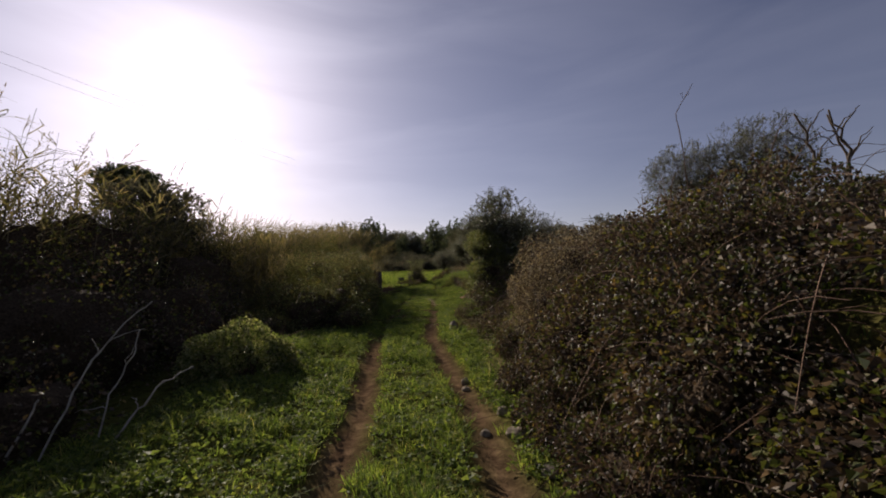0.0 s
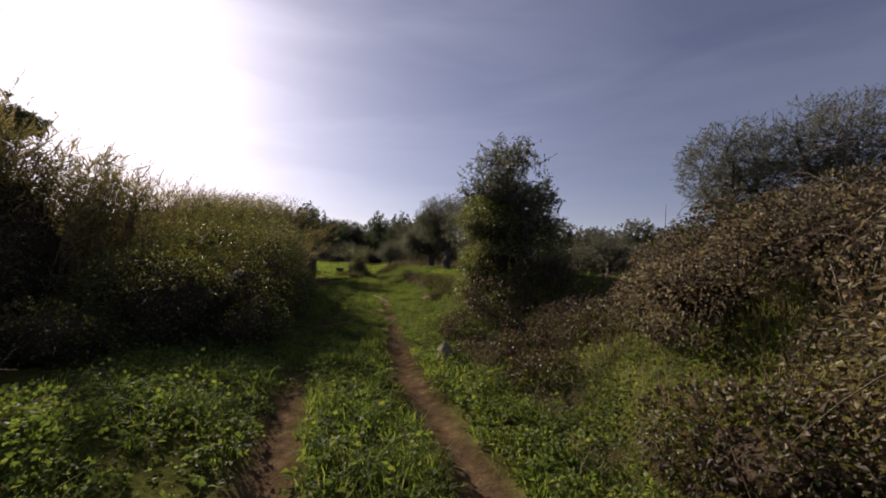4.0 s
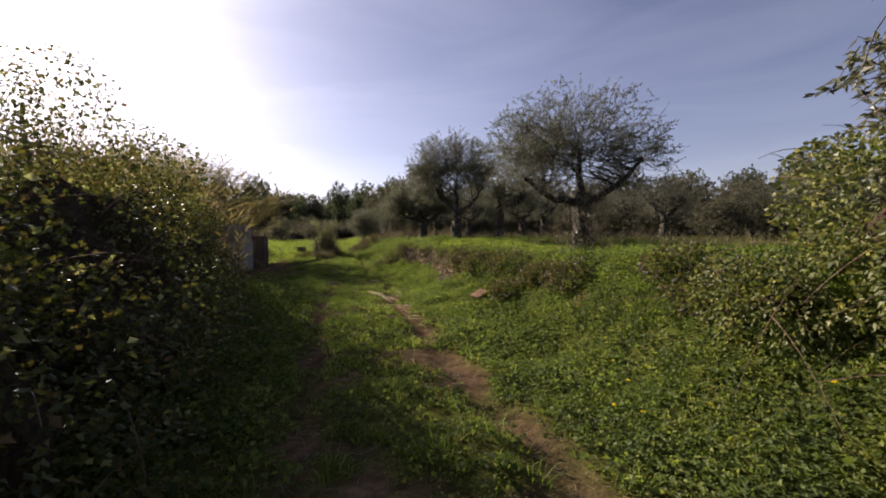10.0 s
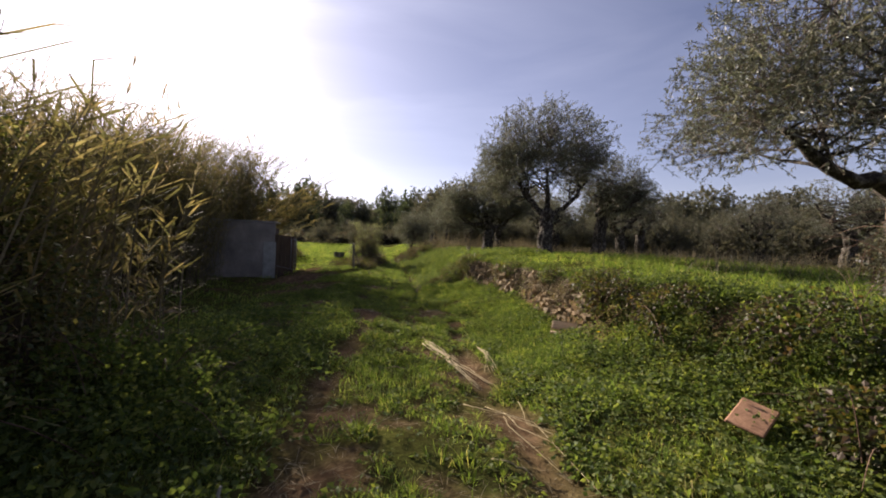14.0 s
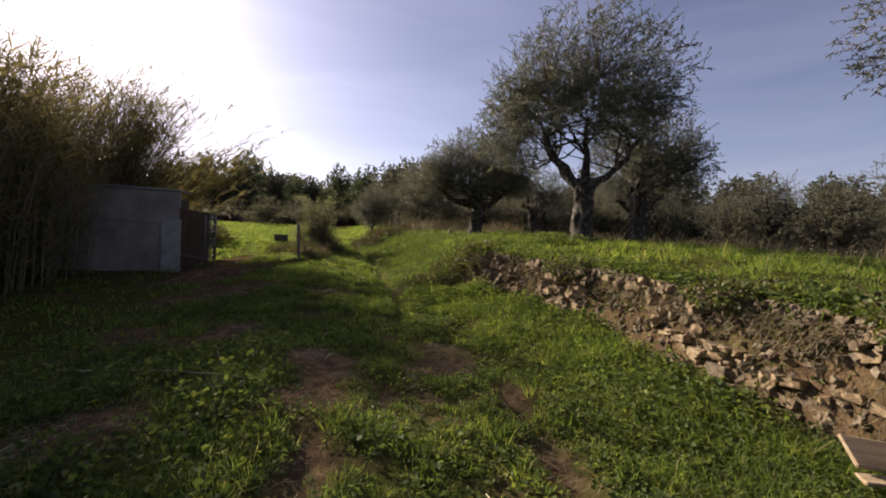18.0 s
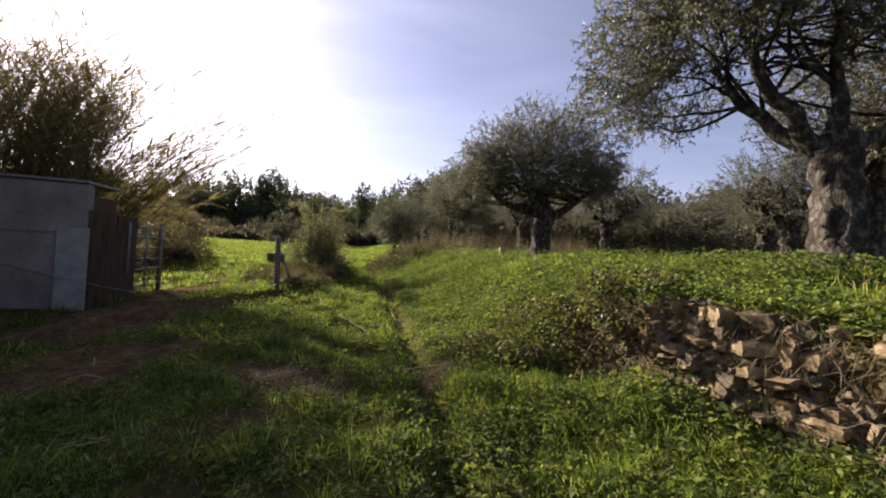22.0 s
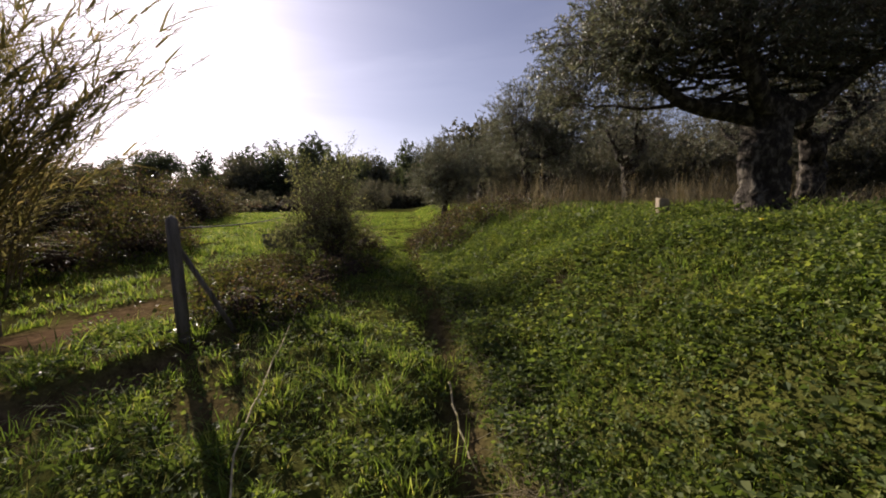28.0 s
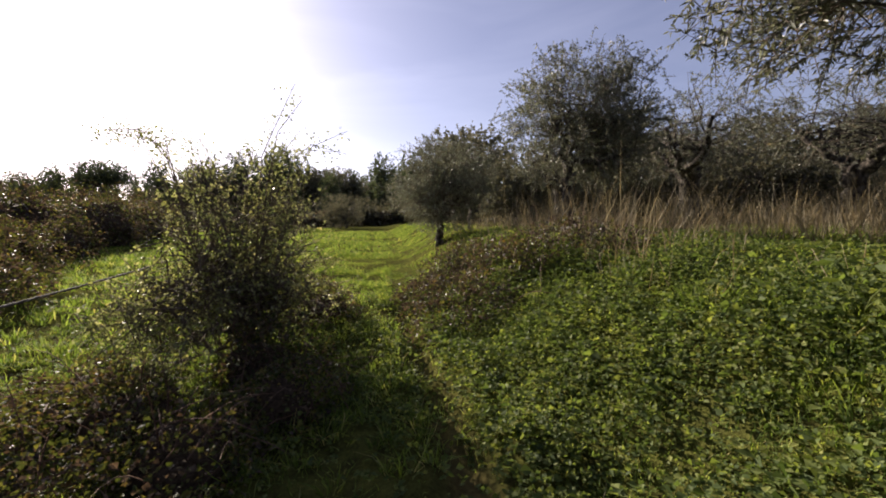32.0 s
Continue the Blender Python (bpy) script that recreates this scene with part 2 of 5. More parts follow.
M_PLANK = rough_material("weathered_board", [(0.3, (0.05, 0.036, 0.026)), (0.7, (0.12, 0.085, 0.06))], 4.0, 60.0, 0.5, 0.008, squash=(6, 6, 0.6), vary=0.3)
M_PANEL = rough_material("grey_fibre_cement", [(0.3, (0.2, 0.2, 0.19)), (0.7, (0.36, 0.36, 0.34))], 3.0, 50.0, 0.4, 0.006)
M_POST = rough_material("fence_post_wood", [(0.3, (0.085, 0.07, 0.056)), (0.7, (0.2, 0.175, 0.145))], 6.0, 70.0, 0.6, 0.01, squash=(5, 5, 0.5))
M_BOARD = rough_material("weathered_tan_board", [(0.3, (0.26, 0.18, 0.105)), (0.7, (0.45, 0.34, 0.215))], 5.0, 60.0, 0.4, 0.006, squash=(0.5, 6, 6))
M_TILE = rough_material("terracotta", [(0.3, (0.24, 0.13, 0.08)), (0.7, (0.45, 0.26, 0.155))], 9.0, 60.0, 0.4, 0.008)


def metal_material(name, c, rust=0.4):
    m, t, p = material(name)
    n = noise_node(t, 9.0, 5.0)
    t.links.new(ramp_node(t, n, [(0.35, c), (0.5 + 0.3 * (1 - rust), tuple(0.8 * v for v in c)), (0.8, (0.17, 0.075, 0.035))]), p.inputs["Base Color"])
    p.inputs["Metallic"].default_value, p.inputs["Roughness"].default_value = 0.7, 0.5
    bump_node(t, p, n, 0.2, 0.004)
    return m


M_METAL = metal_material("galvanised_metal", (0.26, 0.26, 0.26))
M_WIRE = metal_material("cable_metal", (0.12, 0.12, 0.12), 0.2)


def ground_material():
    """Soil and low sward. 'wear' on the mesh is where wheels and feet keep the earth bare."""
    m, t, p = material("ground_soil_and_sward")
    geo = t.nodes.new("ShaderNodeNewGeometry")
    att = t.nodes.new("ShaderNodeAttribute")
    att.attribute_name = "wear"
    a, b, c = (noise_node(t, s, 5.0, 0.6, vector=geo.outputs["Position"]) for s in (1.1, 7.0, 45.0))
    soil = ramp_node(t, b, [(0.3, (0.06, 0.038, 0.023)), (0.55, (0.125, 0.08, 0.046)), (0.75, (0.225, 0.15, 0.088))])
    soil = mix_node(t, 0.6, soil, ramp_node(t, c, [(0.3, (0.6, 0.6, 0.6)), (0.7, (1.3, 1.3, 1.3))]), "MULTIPLY")
    green = ramp_node(t, b, [(0.25, (0.028, 0.027, 0.012)), (0.5, (0.07, 0.074, 0.022)), (0.75, (0.118, 0.126, 0.034))])
    green = mix_node(t, 0.7, green, ramp_node(t, c, [(0.3, (0.4, 0.4, 0.4)), (0.7, (1.5, 1.5, 1.4))]), "MULTIPLY")
    green = mix_node(t, 0.5, green, ramp_node(t, a, [(0.3, (0.6, 0.62, 0.6)), (0.7, (1.35, 1.25, 1.0))]), "MULTIPLY")
    t.links.new(mix_node(t, att.outputs["Fac"], green, soil), p.inputs["Base Color"])
    p.inputs["Roughness"].default_value, p.inputs["Specular IOR Level"].default_value = 0.95, 0.0
    bump_node(t, p, mix_node(t, 0.5, b, c), 0.7, 0.04)
    return m


M_GROUND = ground_material()

# ---- building helpers ----
rng = np.random.default_rng(7)


def mesh_of(name, verts, faces, mat, smooth=True):
    """A mesh from arrays; faces are rows of three or four corners."""
    verts, faces = np.asarray(verts, np.float32), np.asarray(faces, np.int32)
    me = bpy.data.meshes.new(name)
    me.vertices.add(len(verts))
    me.vertices.foreach_set("co", verts.ravel())
    n, k = faces.shape
    me.loops.add(n * k)
    me.loops.foreach_set("vertex_index", faces.ravel())
    me.polygons.add(n)
    me.polygons.foreach_set("loop_start", np.arange(0, n * k, k, dtype=np.int32))
    me.polygons.foreach_set("use_smooth", np.full(n, smooth))
    me.update(calc_edges=True)
    if mat:
        me.materials.append(mat)
    return me


class Soup:
    """Gathers arrays of triangles for one mesh."""

    def __init__(self):
        self.v, self.f, self.n = [], [], 0

    def add(self, v, f):
        self.v.append(np.asarray(v, float).reshape(-1, 3))
        self.f.append(np.asarray(f, int).reshape(-1, 3) + self.n)
        self.n += len(self.v[-1])

    def mesh(self, name, mat, smooth=True):
        return mesh_of(name, np.concatenate(self.v), np.concatenate(self.f), mat, smooth)


def unit(v):
    return v / np.maximum(np.linalg.norm(v, axis=-1, keepdims=True), 1e-9)


def leaves(soup, at, along, length, width, fold=0.25, droop=0.0, level=False):
    """Many leaves at once: a blade folded along its midrib, from its stalk at 'at' along 'along'."""
    at, along = np.asarray(at, float), unit(np.asarray(along, float))
    n = len(at)
    length, width = np.broadcast_to(length, n)[:, None], np.broadcast_to(width, n)[:, None]
    side = unit(np.cross(along, rng.normal(size=(n, 3)) * (0.75 if level else 1.0) + ([0, 0, 1] if level else [0, 0, 0])))
    up = np.cross(side, along)
    tip = at + along * length - np.array([0, 0, 1.0]) * droop * length
    mid = at + along * length * 0.45
    left, right = mid + side * width / 2 + up * width * fold, mid - side * width / 2 + up * width * fold
    v = np.stack([at, left, tip, right], 1).reshape(-1, 3)
    k = np.arange(n)[:, None] * 4
    soup.add(v, np.concatenate([k + [0, 1, 2], k + [0, 2, 3]], 1).reshape(-1, 3))


def blades(soup, at, along, length, width, bend=0.35):
    """Many grass blades: two-segment tapering strips that bend over."""
    at, along = np.asarray(at, float), unit(np.asarray(along, float))
    n = len(at)
    length, width = np.broadcast_to(length, n)[:, None], np.broadcast_to(width, n)[:, None]
    turn = rng.uniform(0, 2 * np.pi, n)
    side = np.stack([np.cos(turn), np.sin(turn), 0 * turn], 1)
    lean = np.stack([-np.sin(turn), np.cos(turn), 0 * turn], 1) * np.broadcast_to(bend, n)[:, None]
    mid = at + (along + 0.35 * lean) * length * 0.55
    tip = at + (along + lean) * length - np.array([0, 0, 1.0]) * length * 0.25 * np.abs(np.broadcast_to(bend, n)[:, None])
    v = np.stack([at - side * width / 2, at + side * width / 2, mid + side * width * 0.4, mid - side * width * 0.4, tip], 1).reshape(-1, 3)
    k = np.arange(n)[:, None] * 5
    soup.add(v, np.concatenate([k + [0, 1, 2], k + [0, 2, 3], k + [3, 2, 4]], 1).reshape(-1, 3))


def tube(soup, points, radii, sides=8, rough=0.0, close=True):
    """A tapered limb through the points."""
    p, r = np.asarray(points, float), np.broadcast_to(np.asarray(radii, float), len(points))
    d = unit(np.gradient(p, axis=0))
    ref = np.array([0.31, 0.93, 0.2]) if abs(d[0][2]) > 0.8 else np.array([0, 0, 1.0])
    a = unit(np.cross(d, ref))
    b = np.cross(d, a)
    ang = np.linspace(0, 2 * np.pi, sides, endpoint=False)
    ridge = np.sin(np.outer(np.linspace(0, 1.5, len(p)), np.ones(sides)) * 2 + ang * max(3, sides // 3) + rng.uniform(0, 6))[:, :, None]
    swell = 1 + rough * (0.6 * rng.normal(size=(len(p), sides, 1)) + 1.1 * ridge)
    ring = p[:, None] + (a[:, None] * np.cos(ang)[None, :, None] + b[:, None] * np.sin(ang)[None, :, None]) * r[:, None, None] * swell
    k, s = np.meshgrid(np.arange(len(p) - 1), np.arange(sides), indexing="ij")
    q = (k * sides + s).ravel(), (k * sides + (s + 1) % sides).ravel(), ((k + 1) * sides + (s + 1) % sides).ravel(), ((k + 1) * sides + s).ravel()
    f = np.concatenate([np.stack([q[0], q[1], q[2]], 1), np.stack([q[0], q[2], q[3]], 1)])
    v = ring.reshape(-1, 3)
    if close:
        v = np.concatenate([v, p[-1:] + d[-1:] * r[-1], p[:1]])
        n, e = len(v), (len(p) - 1) * sides
        s = np.arange(sides)
        f = np.concatenate([f, np.stack([e + s, e + (s + 1) % sides, np.full(sides, n - 2)], 1), np.stack([(s + 1) % sides, s, np.full(sides, n - 1)], 1)])
    soup.add(v, f)


def twigs(soup, a, b, ra, rb):
    """Many straight three-sided twigs from a to b."""
    a, b = np.asarray(a, float), np.asarray(b, float)
    n = len(a)
    d = unit(b - a)
    s = unit(np.cross(d, rng.normal(size=(n, 3))))
    u = np.cross(d, s)
    rows = []
    for end, r in ((a, ra), (b, rb)):
        for k in range(3):
            t = 2 * np.pi * k / 3
            rows.append(end + (s * np.cos(t) + u * np.sin(t)) * np.broadcast_to(r, n)[:, None])
    v = np.stack(rows, 1).reshape(-1, 3)
    k = np.arange(n)[:, None] * 6
    f = [k + x for x in ([0, 1, 4], [0, 4, 3], [1, 2, 5], [1, 5, 4], [2, 0, 3], [2, 3, 5])]
    soup.add(v, np.concatenate(f, 1).reshape(-1, 3))


def curve_points(a, b, sag=0.0, n=7, wander=0.0):
    a, b = np.asarray(a, float), np.asarray(b, float)
    t = np.linspace(0, 1, n)[:, None]
    p = a + (b - a) * t
    p[:, 2] += sag * 4 * (t * (1 - t))[:, 0]
    if wander:
        p[1:-1] += rng.normal(size=(n - 2, 3)) * wander
    return p


def ball_dirs(n):
    return unit(rng.normal(size=(n, 3)))


def lump(p, scale, seed=0.0):
    """Smooth pseudo-noise for rows of points, about -1 to 1."""
    x, y, z = (np.asarray(p, float) / scale + seed).T
    return (np.sin(1.7 * x + 1.3 * np.sin(1.1 * y + z)) + np.sin(1.9 * y + 1.2 * np.sin(1.3 * z - x) + 2.0) + np.sin(2.1 * z + 1.4 * np.sin(0.9 * x + 1.2 * y) + 4.0)) / 3


def part(name, data, parent, label="", kind=""):
    ob = new(name, data)
    ob.parent = parent
    return tagged(ob, label, kind=kind)


def thing(name, place=(0, 0, 0), label="", category="", group="", kind="", turn=0.0):
    ob = new(name)
    ob.matrix_world = pose(*place, 0, 0, turn)
    ob.matrix_basis = pose(*place, 0, 0, turn)
    return tagged(ob, label, category, group, kind)


def box_mesh(name, size, mat, bevel=0.01, jitter=0.0, centre=(0, 0, 0)):
    bm = bmesh.new()
    bmesh.ops.create_cube(bm, size=1.0)
    for v in bm.verts:
        v.co = Vector([c * s for c, s in zip(v.co, size)]) + Vector(centre)
        if jitter:
            v.co += Vector(rng.normal(size=3) * jitter)
    if bevel:
        bmesh.ops.bevel(bm, geom=bm.edges[:], offset=bevel, segments=1, affect="EDGES")
    me = bpy.data.meshes.new(name)
    bm.to_mesh(me)
    bm.free()
    me.materials.append(mat)
    return me


# ---- the lie of the land ----
KY = np.array([-60, -2, 0, 3, 6, 12, 16, 18, 21, 25, 28, 30, 32, 34, 36, 38, 45, 60, 90, 200.0])
KZ = np.array([0.1, 0.1, 0.08, -0.12, -0.2, -0.2, -0.26, -0.3, -0.2, -0.25, -0.3, -0.25, -0.2, -0.12, -0.02, 0.12, 0.45, 0.95, 1.8, 2.6])
CY = np.array([-60, 0, 5, 8, 11, 15, 20, 24, 28, 32, 37, 45, 55, 200.0])
CX = np.array([0.0, -0.15, -0.2, -0.5, -0.8, -0.8, -0.78, -0.76, -0.25, 0.28, 0.35, 0.1, -0.2, -1.0])
BY = np.array([-60, 8, 10.3, 12.2, 13, 15, 17, 19, 20.7, 22, 24, 25, 27, 28.5, 30, 31.3, 32.2, 33, 36, 40, 45, 200.0])
BF = np.array([1.2, 1.2, 1.4, 0.8, 0.8, 0.6, 0.9, 1.4, 1.8, 1.6, 1.7, 2.1, 2.25, 2.3, 2.1, 1.75, 1.35, 0.9, 0.6, 0.4, 0.35, 0.2])
BT = np.array([2.6, 2.6, 2.9, 3.0, 2.9, 2.9, 3.0, 3.0, 3.0, 3.0, 2.6, 2.3, 2.45, 2.5, 2.3, 1.97, 2.0, 2.4, 2.9, 3.0, 2.2, 2.2])
BZ = np.array([1.5, 1.4, 0.75, 0.6, 1.3, 1.1, 0.95, 0.9, 0.85, 0.83, 0.82, 0.82, 0.82, 0.83, 0.85, 0.88, 0.9, 0.93, 1.05, 1.08, 1.35, 3.2])


SPOTS = [(-1.15, 32.7, 0.4), (-0.65, 32.4, 0.35), (0.45, 32.7, 0.25), (0.55, 35.5, 0.22), (1.66, 38.0, 0.15), (2.5, 22.6, 0.18), (2.2, 18.6, 0.18), (-2.4, 30.0, 0.5), (-3.4, 33.0, 0.7), (-1.4, 28.6, 0.3), (-2.9, 27.0, 0.5), (0.2, 28.0, 0.4), (0.27, 28.7, 0.35)]


def ditch_y(x):
    return np.interp(x, [-5.5, -3.8, -2.97, -2.26, -1.83, -1.5], [35.5, 36.0, 36.4, 37.1, 37.8, 38.6])


def gauge(y):
    """Half the distance between the wheel ruts."""
    return np.interp(y, [12, 16], [0.74, 0.87])


def centre_x(y):
    return np.interp(y, CY, CX)


def ground_z(x, y, detail=True):
    x, y = np.asarray(x, float), np.asarray(y, float)
    z0 = np.interp(y, KY, KZ)
    foot, top, high = np.interp(y, BY, BF), np.interp(y, BY, BT), np.interp(y, BY, BZ)
    t = np.clip((x - foot) / np.maximum(top - foot, 0.1), 0, 1)
    s = t * t * (3 - 2 * t)
    apron = 0.46 * np.interp(y, [18, 23, 26, 28.5, 31, 33], [0, 0.35, 0.6, 1, 1, 0])
    z0 = z0 + apron * np.clip((x - foot + 1.2) / 1.2, 0, 1)
    z = z0 + (high - z0) * s
    z = z + np.interp(y, [12, 24, 30, 33, 38, 44], [0.0, 0.08, 0.35, 0.35, 0.16, 0.1]) * np.clip((x - top) / 1.8, 0, 1)
    z = z - 0.10 * np.clip(-x - 1.8, 0, 3.5) * np.interp(y, [22, 30, 40, 46], [0, 1, 1, 0])
    # to the far right the terrace rolls on level; to the left the land is flat
    off = np.abs(x - centre_x(y))
    z = z + 0.10 * np.exp(-((x + 2.6) / 0.8) ** 2) * np.clip((16 - y) / 6, 0, 1)
    z = z + 0.03 * np.maximum(np.abs(x) - 25, 0) * 0.15
    z = z + 0.06 * np.exp(-((x + 4.0) / 1.2) ** 2 - ((y - 36.3) / 0.35) ** 2)
    beyond = np.clip((x + 5.4) / 0.5, 0, 1) * np.clip((-1.6 - x) / 0.3, 0, 1)
    z = z + beyond * (0.13 * np.clip((y - ditch_y(x)) / 0.16, 0, 1) * np.clip((40 - y) / 2, 0, 1) - 0.09 * np.exp(-((y - ditch_y(x) + 0.1) / 0.13) ** 2))
    rut = np.exp(-((off - gauge(y)) / 0.17) ** 2) * np.clip((30 - y) / 6, 0, 1) + np.exp(-((x - centre_x(y)) / 0.16) ** 2) * np.clip((y - 29) / 3, 0, 1) * np.clip((48 - y) / 6, 0, 1) * 2.2
    z = z - 0.07 * rut
    if detail:
        tuss = np.interp(y, [29, 31, 42, 45], [0, 1, 1, 0]) * np.clip((1.6 - x) / 0.6, 0, 1) * np.clip((x + 4) / 1.0, 0, 1)
        z = z + 0.05 * tuss * lump(np.stack([x, y, 0 * x], -1).reshape(-1, 3), 0.2, 2.0).reshape(x.shape)
        z = z + 0.035 * lump(np.stack([x, y, 0 * x], -1).reshape(-1, 3), 0.45).reshape(x.shape) + 0.05 * lump(np.stack([x, y, 0 * x], -1).reshape(-1, 3), 1.7, 3.0).reshape(x.shape)
    return z


def wear_at(x, y):
    """How bare the earth is: 1 in the wheel ruts, patchy on the turned part of the track."""
    x, y = np.asarray(x, float), np.asarray(y, float)
    off = np.abs(x - centre_x(y))
    p = np.stack([x, y, 0 * x], -1).reshape(-1, 3)
    n, f = lump(p, 0.35, 5.0).reshape(x.shape), lump(p, 0.9, 9.0).reshape(x.shape)
    rut = np.exp(-((off - gauge(y)) / 0.2) ** 2) * np.where(y < 14, 1.05 + 0.3 * n, 0.75 + 0.7 * n + 0.4 * f) * np.clip((30 - y) / 4, 0.0, 1)
    left = np.where(x < centre_x(y), np.where(y < 15, np.clip((13 - y) / 4, 0.25, 1), 0.8), 1.0)
    patch = np.clip(1.2 * f + 1.3 * n + 0.9 * lump(p, 0.13, 3.0).reshape(x.shape) - 0.35, 0, 1) * np.exp(-((off - 0.3) / 0.9) ** 2) * np.clip((y - 13) / 3, 0, 1) * np.clip((33 - y) / 4, 0, 1)
    foot = np.exp(-((x - centre_x(y)) / 0.13) ** 2) * 0.75 * np.clip((y - 30) / 3, 0, 1) * np.clip((44 - y) / 6, 0, 1) * (0.8 + 0.4 * n)
    gate = np.exp(-(((x + 4.0) / 1.5) ** 2 + ((y - 38.0) / 4.0) ** 2)) * np.clip(0.75 + 0.7 * f + 0.6 * n, 0, 1)
    bare = sum(np.exp(-(((x - a) ** 2 + (y - b) ** 2) / c**2) ** 2) for a, b, c in SPOTS) * (0.8 + 0.5 * n) + np.exp(-((y - ditch_y(x) + 0.02) / 0.12) ** 2) * np.clip((x + 5.4) / 0.5, 0, 1) * np.clip((-1.6 - x) / 0.3, 0, 1)
    shade = np.clip(0.9 * f + 0.7 * n - 0.1, 0, 0.8) * np.clip((-0.6 - x) / 0.8, 0, 1) * np.clip((y - 24) / 2, 0, 1) * np.clip((38 - y) / 2, 0, 1) * np.clip((x + 9) / 2, 0, 1)
    face = np.clip((x - np.interp(y, BY, BF) + 0.1) / 0.1, 0, 1) * np.clip((np.interp(y, BY, BT) - x) / 0.1, 0, 1)
    cut = face * (np.interp(y, [23.5, 24.5, 31.5, 32.5], [0, 1, 1, 0]) * (0.85 + 0.4 * n) + np.interp(y, [8, 10, 13, 14], [0.45, 0.3, 0.3, 0]) * np.clip(0.4 + 0.8 * f, 0, 1))
    return np.clip(rut * left + patch + foot + gate + cut + bare + shade, 0, 1)


def axis_of(near_lo, near_hi, step, far):
    near = np.arange(near_lo, near_hi + step / 2, step)
    out = np.cumsum(np.geomspace(step * 1.4, far / 4, 26))
    out = out[out < far]
    return np.concatenate([near_lo - out[::-1], near, near_hi + out])


gx, gy = axis_of(-7, 8, 0.12, 2500), axis_of(-3, 48, 0.14, 2500)
GX, GY = np.meshgrid(gx, gy)
GZ = ground_z(GX, GY)
nx, ny = len(gx), len(gy)
i, j = np.meshgrid(np.arange(nx - 1), np.arange(ny - 1))
q = (j * nx + i).ravel()
ground = new("ground", mesh_of("ground", np.stack([GX, GY, GZ], -1).reshape(-1, 3), np.stack([q, q + 1, q + nx + 1, q + nx], 1), M_GROUND))
tagged(ground, "grassy farm track and fields with bare brown wheel ruts", "ground", kind="structure")
ground.data.attributes.new("wear", "FLOAT", "POINT").data.foreach_set("value", wear_at(GX, GY).astype(np.float32).ravel())

# ---- thickets, trees, reeds ----
def mound_points(balls, n, inner=0.0, ragged=0.27, floor=True):
    """Points and outward ways on the ragged outer face of a heap of ellipsoids (x, y, z, rx, ry, rz)."""
    balls = np.asarray(balls, float)
    area = np.prod(balls[:, 3:], 1) ** (2 / 3)
    out_p, out_d = [], []
    for m, (b, k) in enumerate(zip(balls, (n * 1.7 * area / area.sum()).astype(int))):
        d = ball_dirs(k)
        r = 1 + ragged * lump(d * b[3:] + b[:3], 0.35) + ragged * 0.8 * lump(d * b[3:] + b[:3], 0.9, 2.0) - inner * rng.random(k) ** 1.5
        p = b[:3] + d * b[3:] * r[:, None]
        keep = p[:, 2] > ground_z(p[:, 0], p[:, 1]) + 0.02 if floor else np.ones(k, bool)
        keep &= lump(p, 0.19, 7.0) > -0.42
        for w, o in enumerate(balls):
            if w != m:
                keep &= (((p - o[:3]) / (o[3:] * 0.8)) ** 2).sum(1) > 1
        out_p.append(p[keep])
        out_d.append(unit(d / b[3:])[keep])
    return np.concatenate(out_p), np.concatenate(out_d)


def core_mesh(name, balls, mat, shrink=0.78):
    """Solid lumpy core of a thicket; its dark colour stands for inner shade."""
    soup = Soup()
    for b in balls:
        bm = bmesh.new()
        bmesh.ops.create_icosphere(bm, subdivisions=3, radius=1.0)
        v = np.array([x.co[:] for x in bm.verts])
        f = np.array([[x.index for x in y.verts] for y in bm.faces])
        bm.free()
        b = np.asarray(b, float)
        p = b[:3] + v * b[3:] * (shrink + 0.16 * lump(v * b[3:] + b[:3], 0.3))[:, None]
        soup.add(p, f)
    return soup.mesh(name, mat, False)


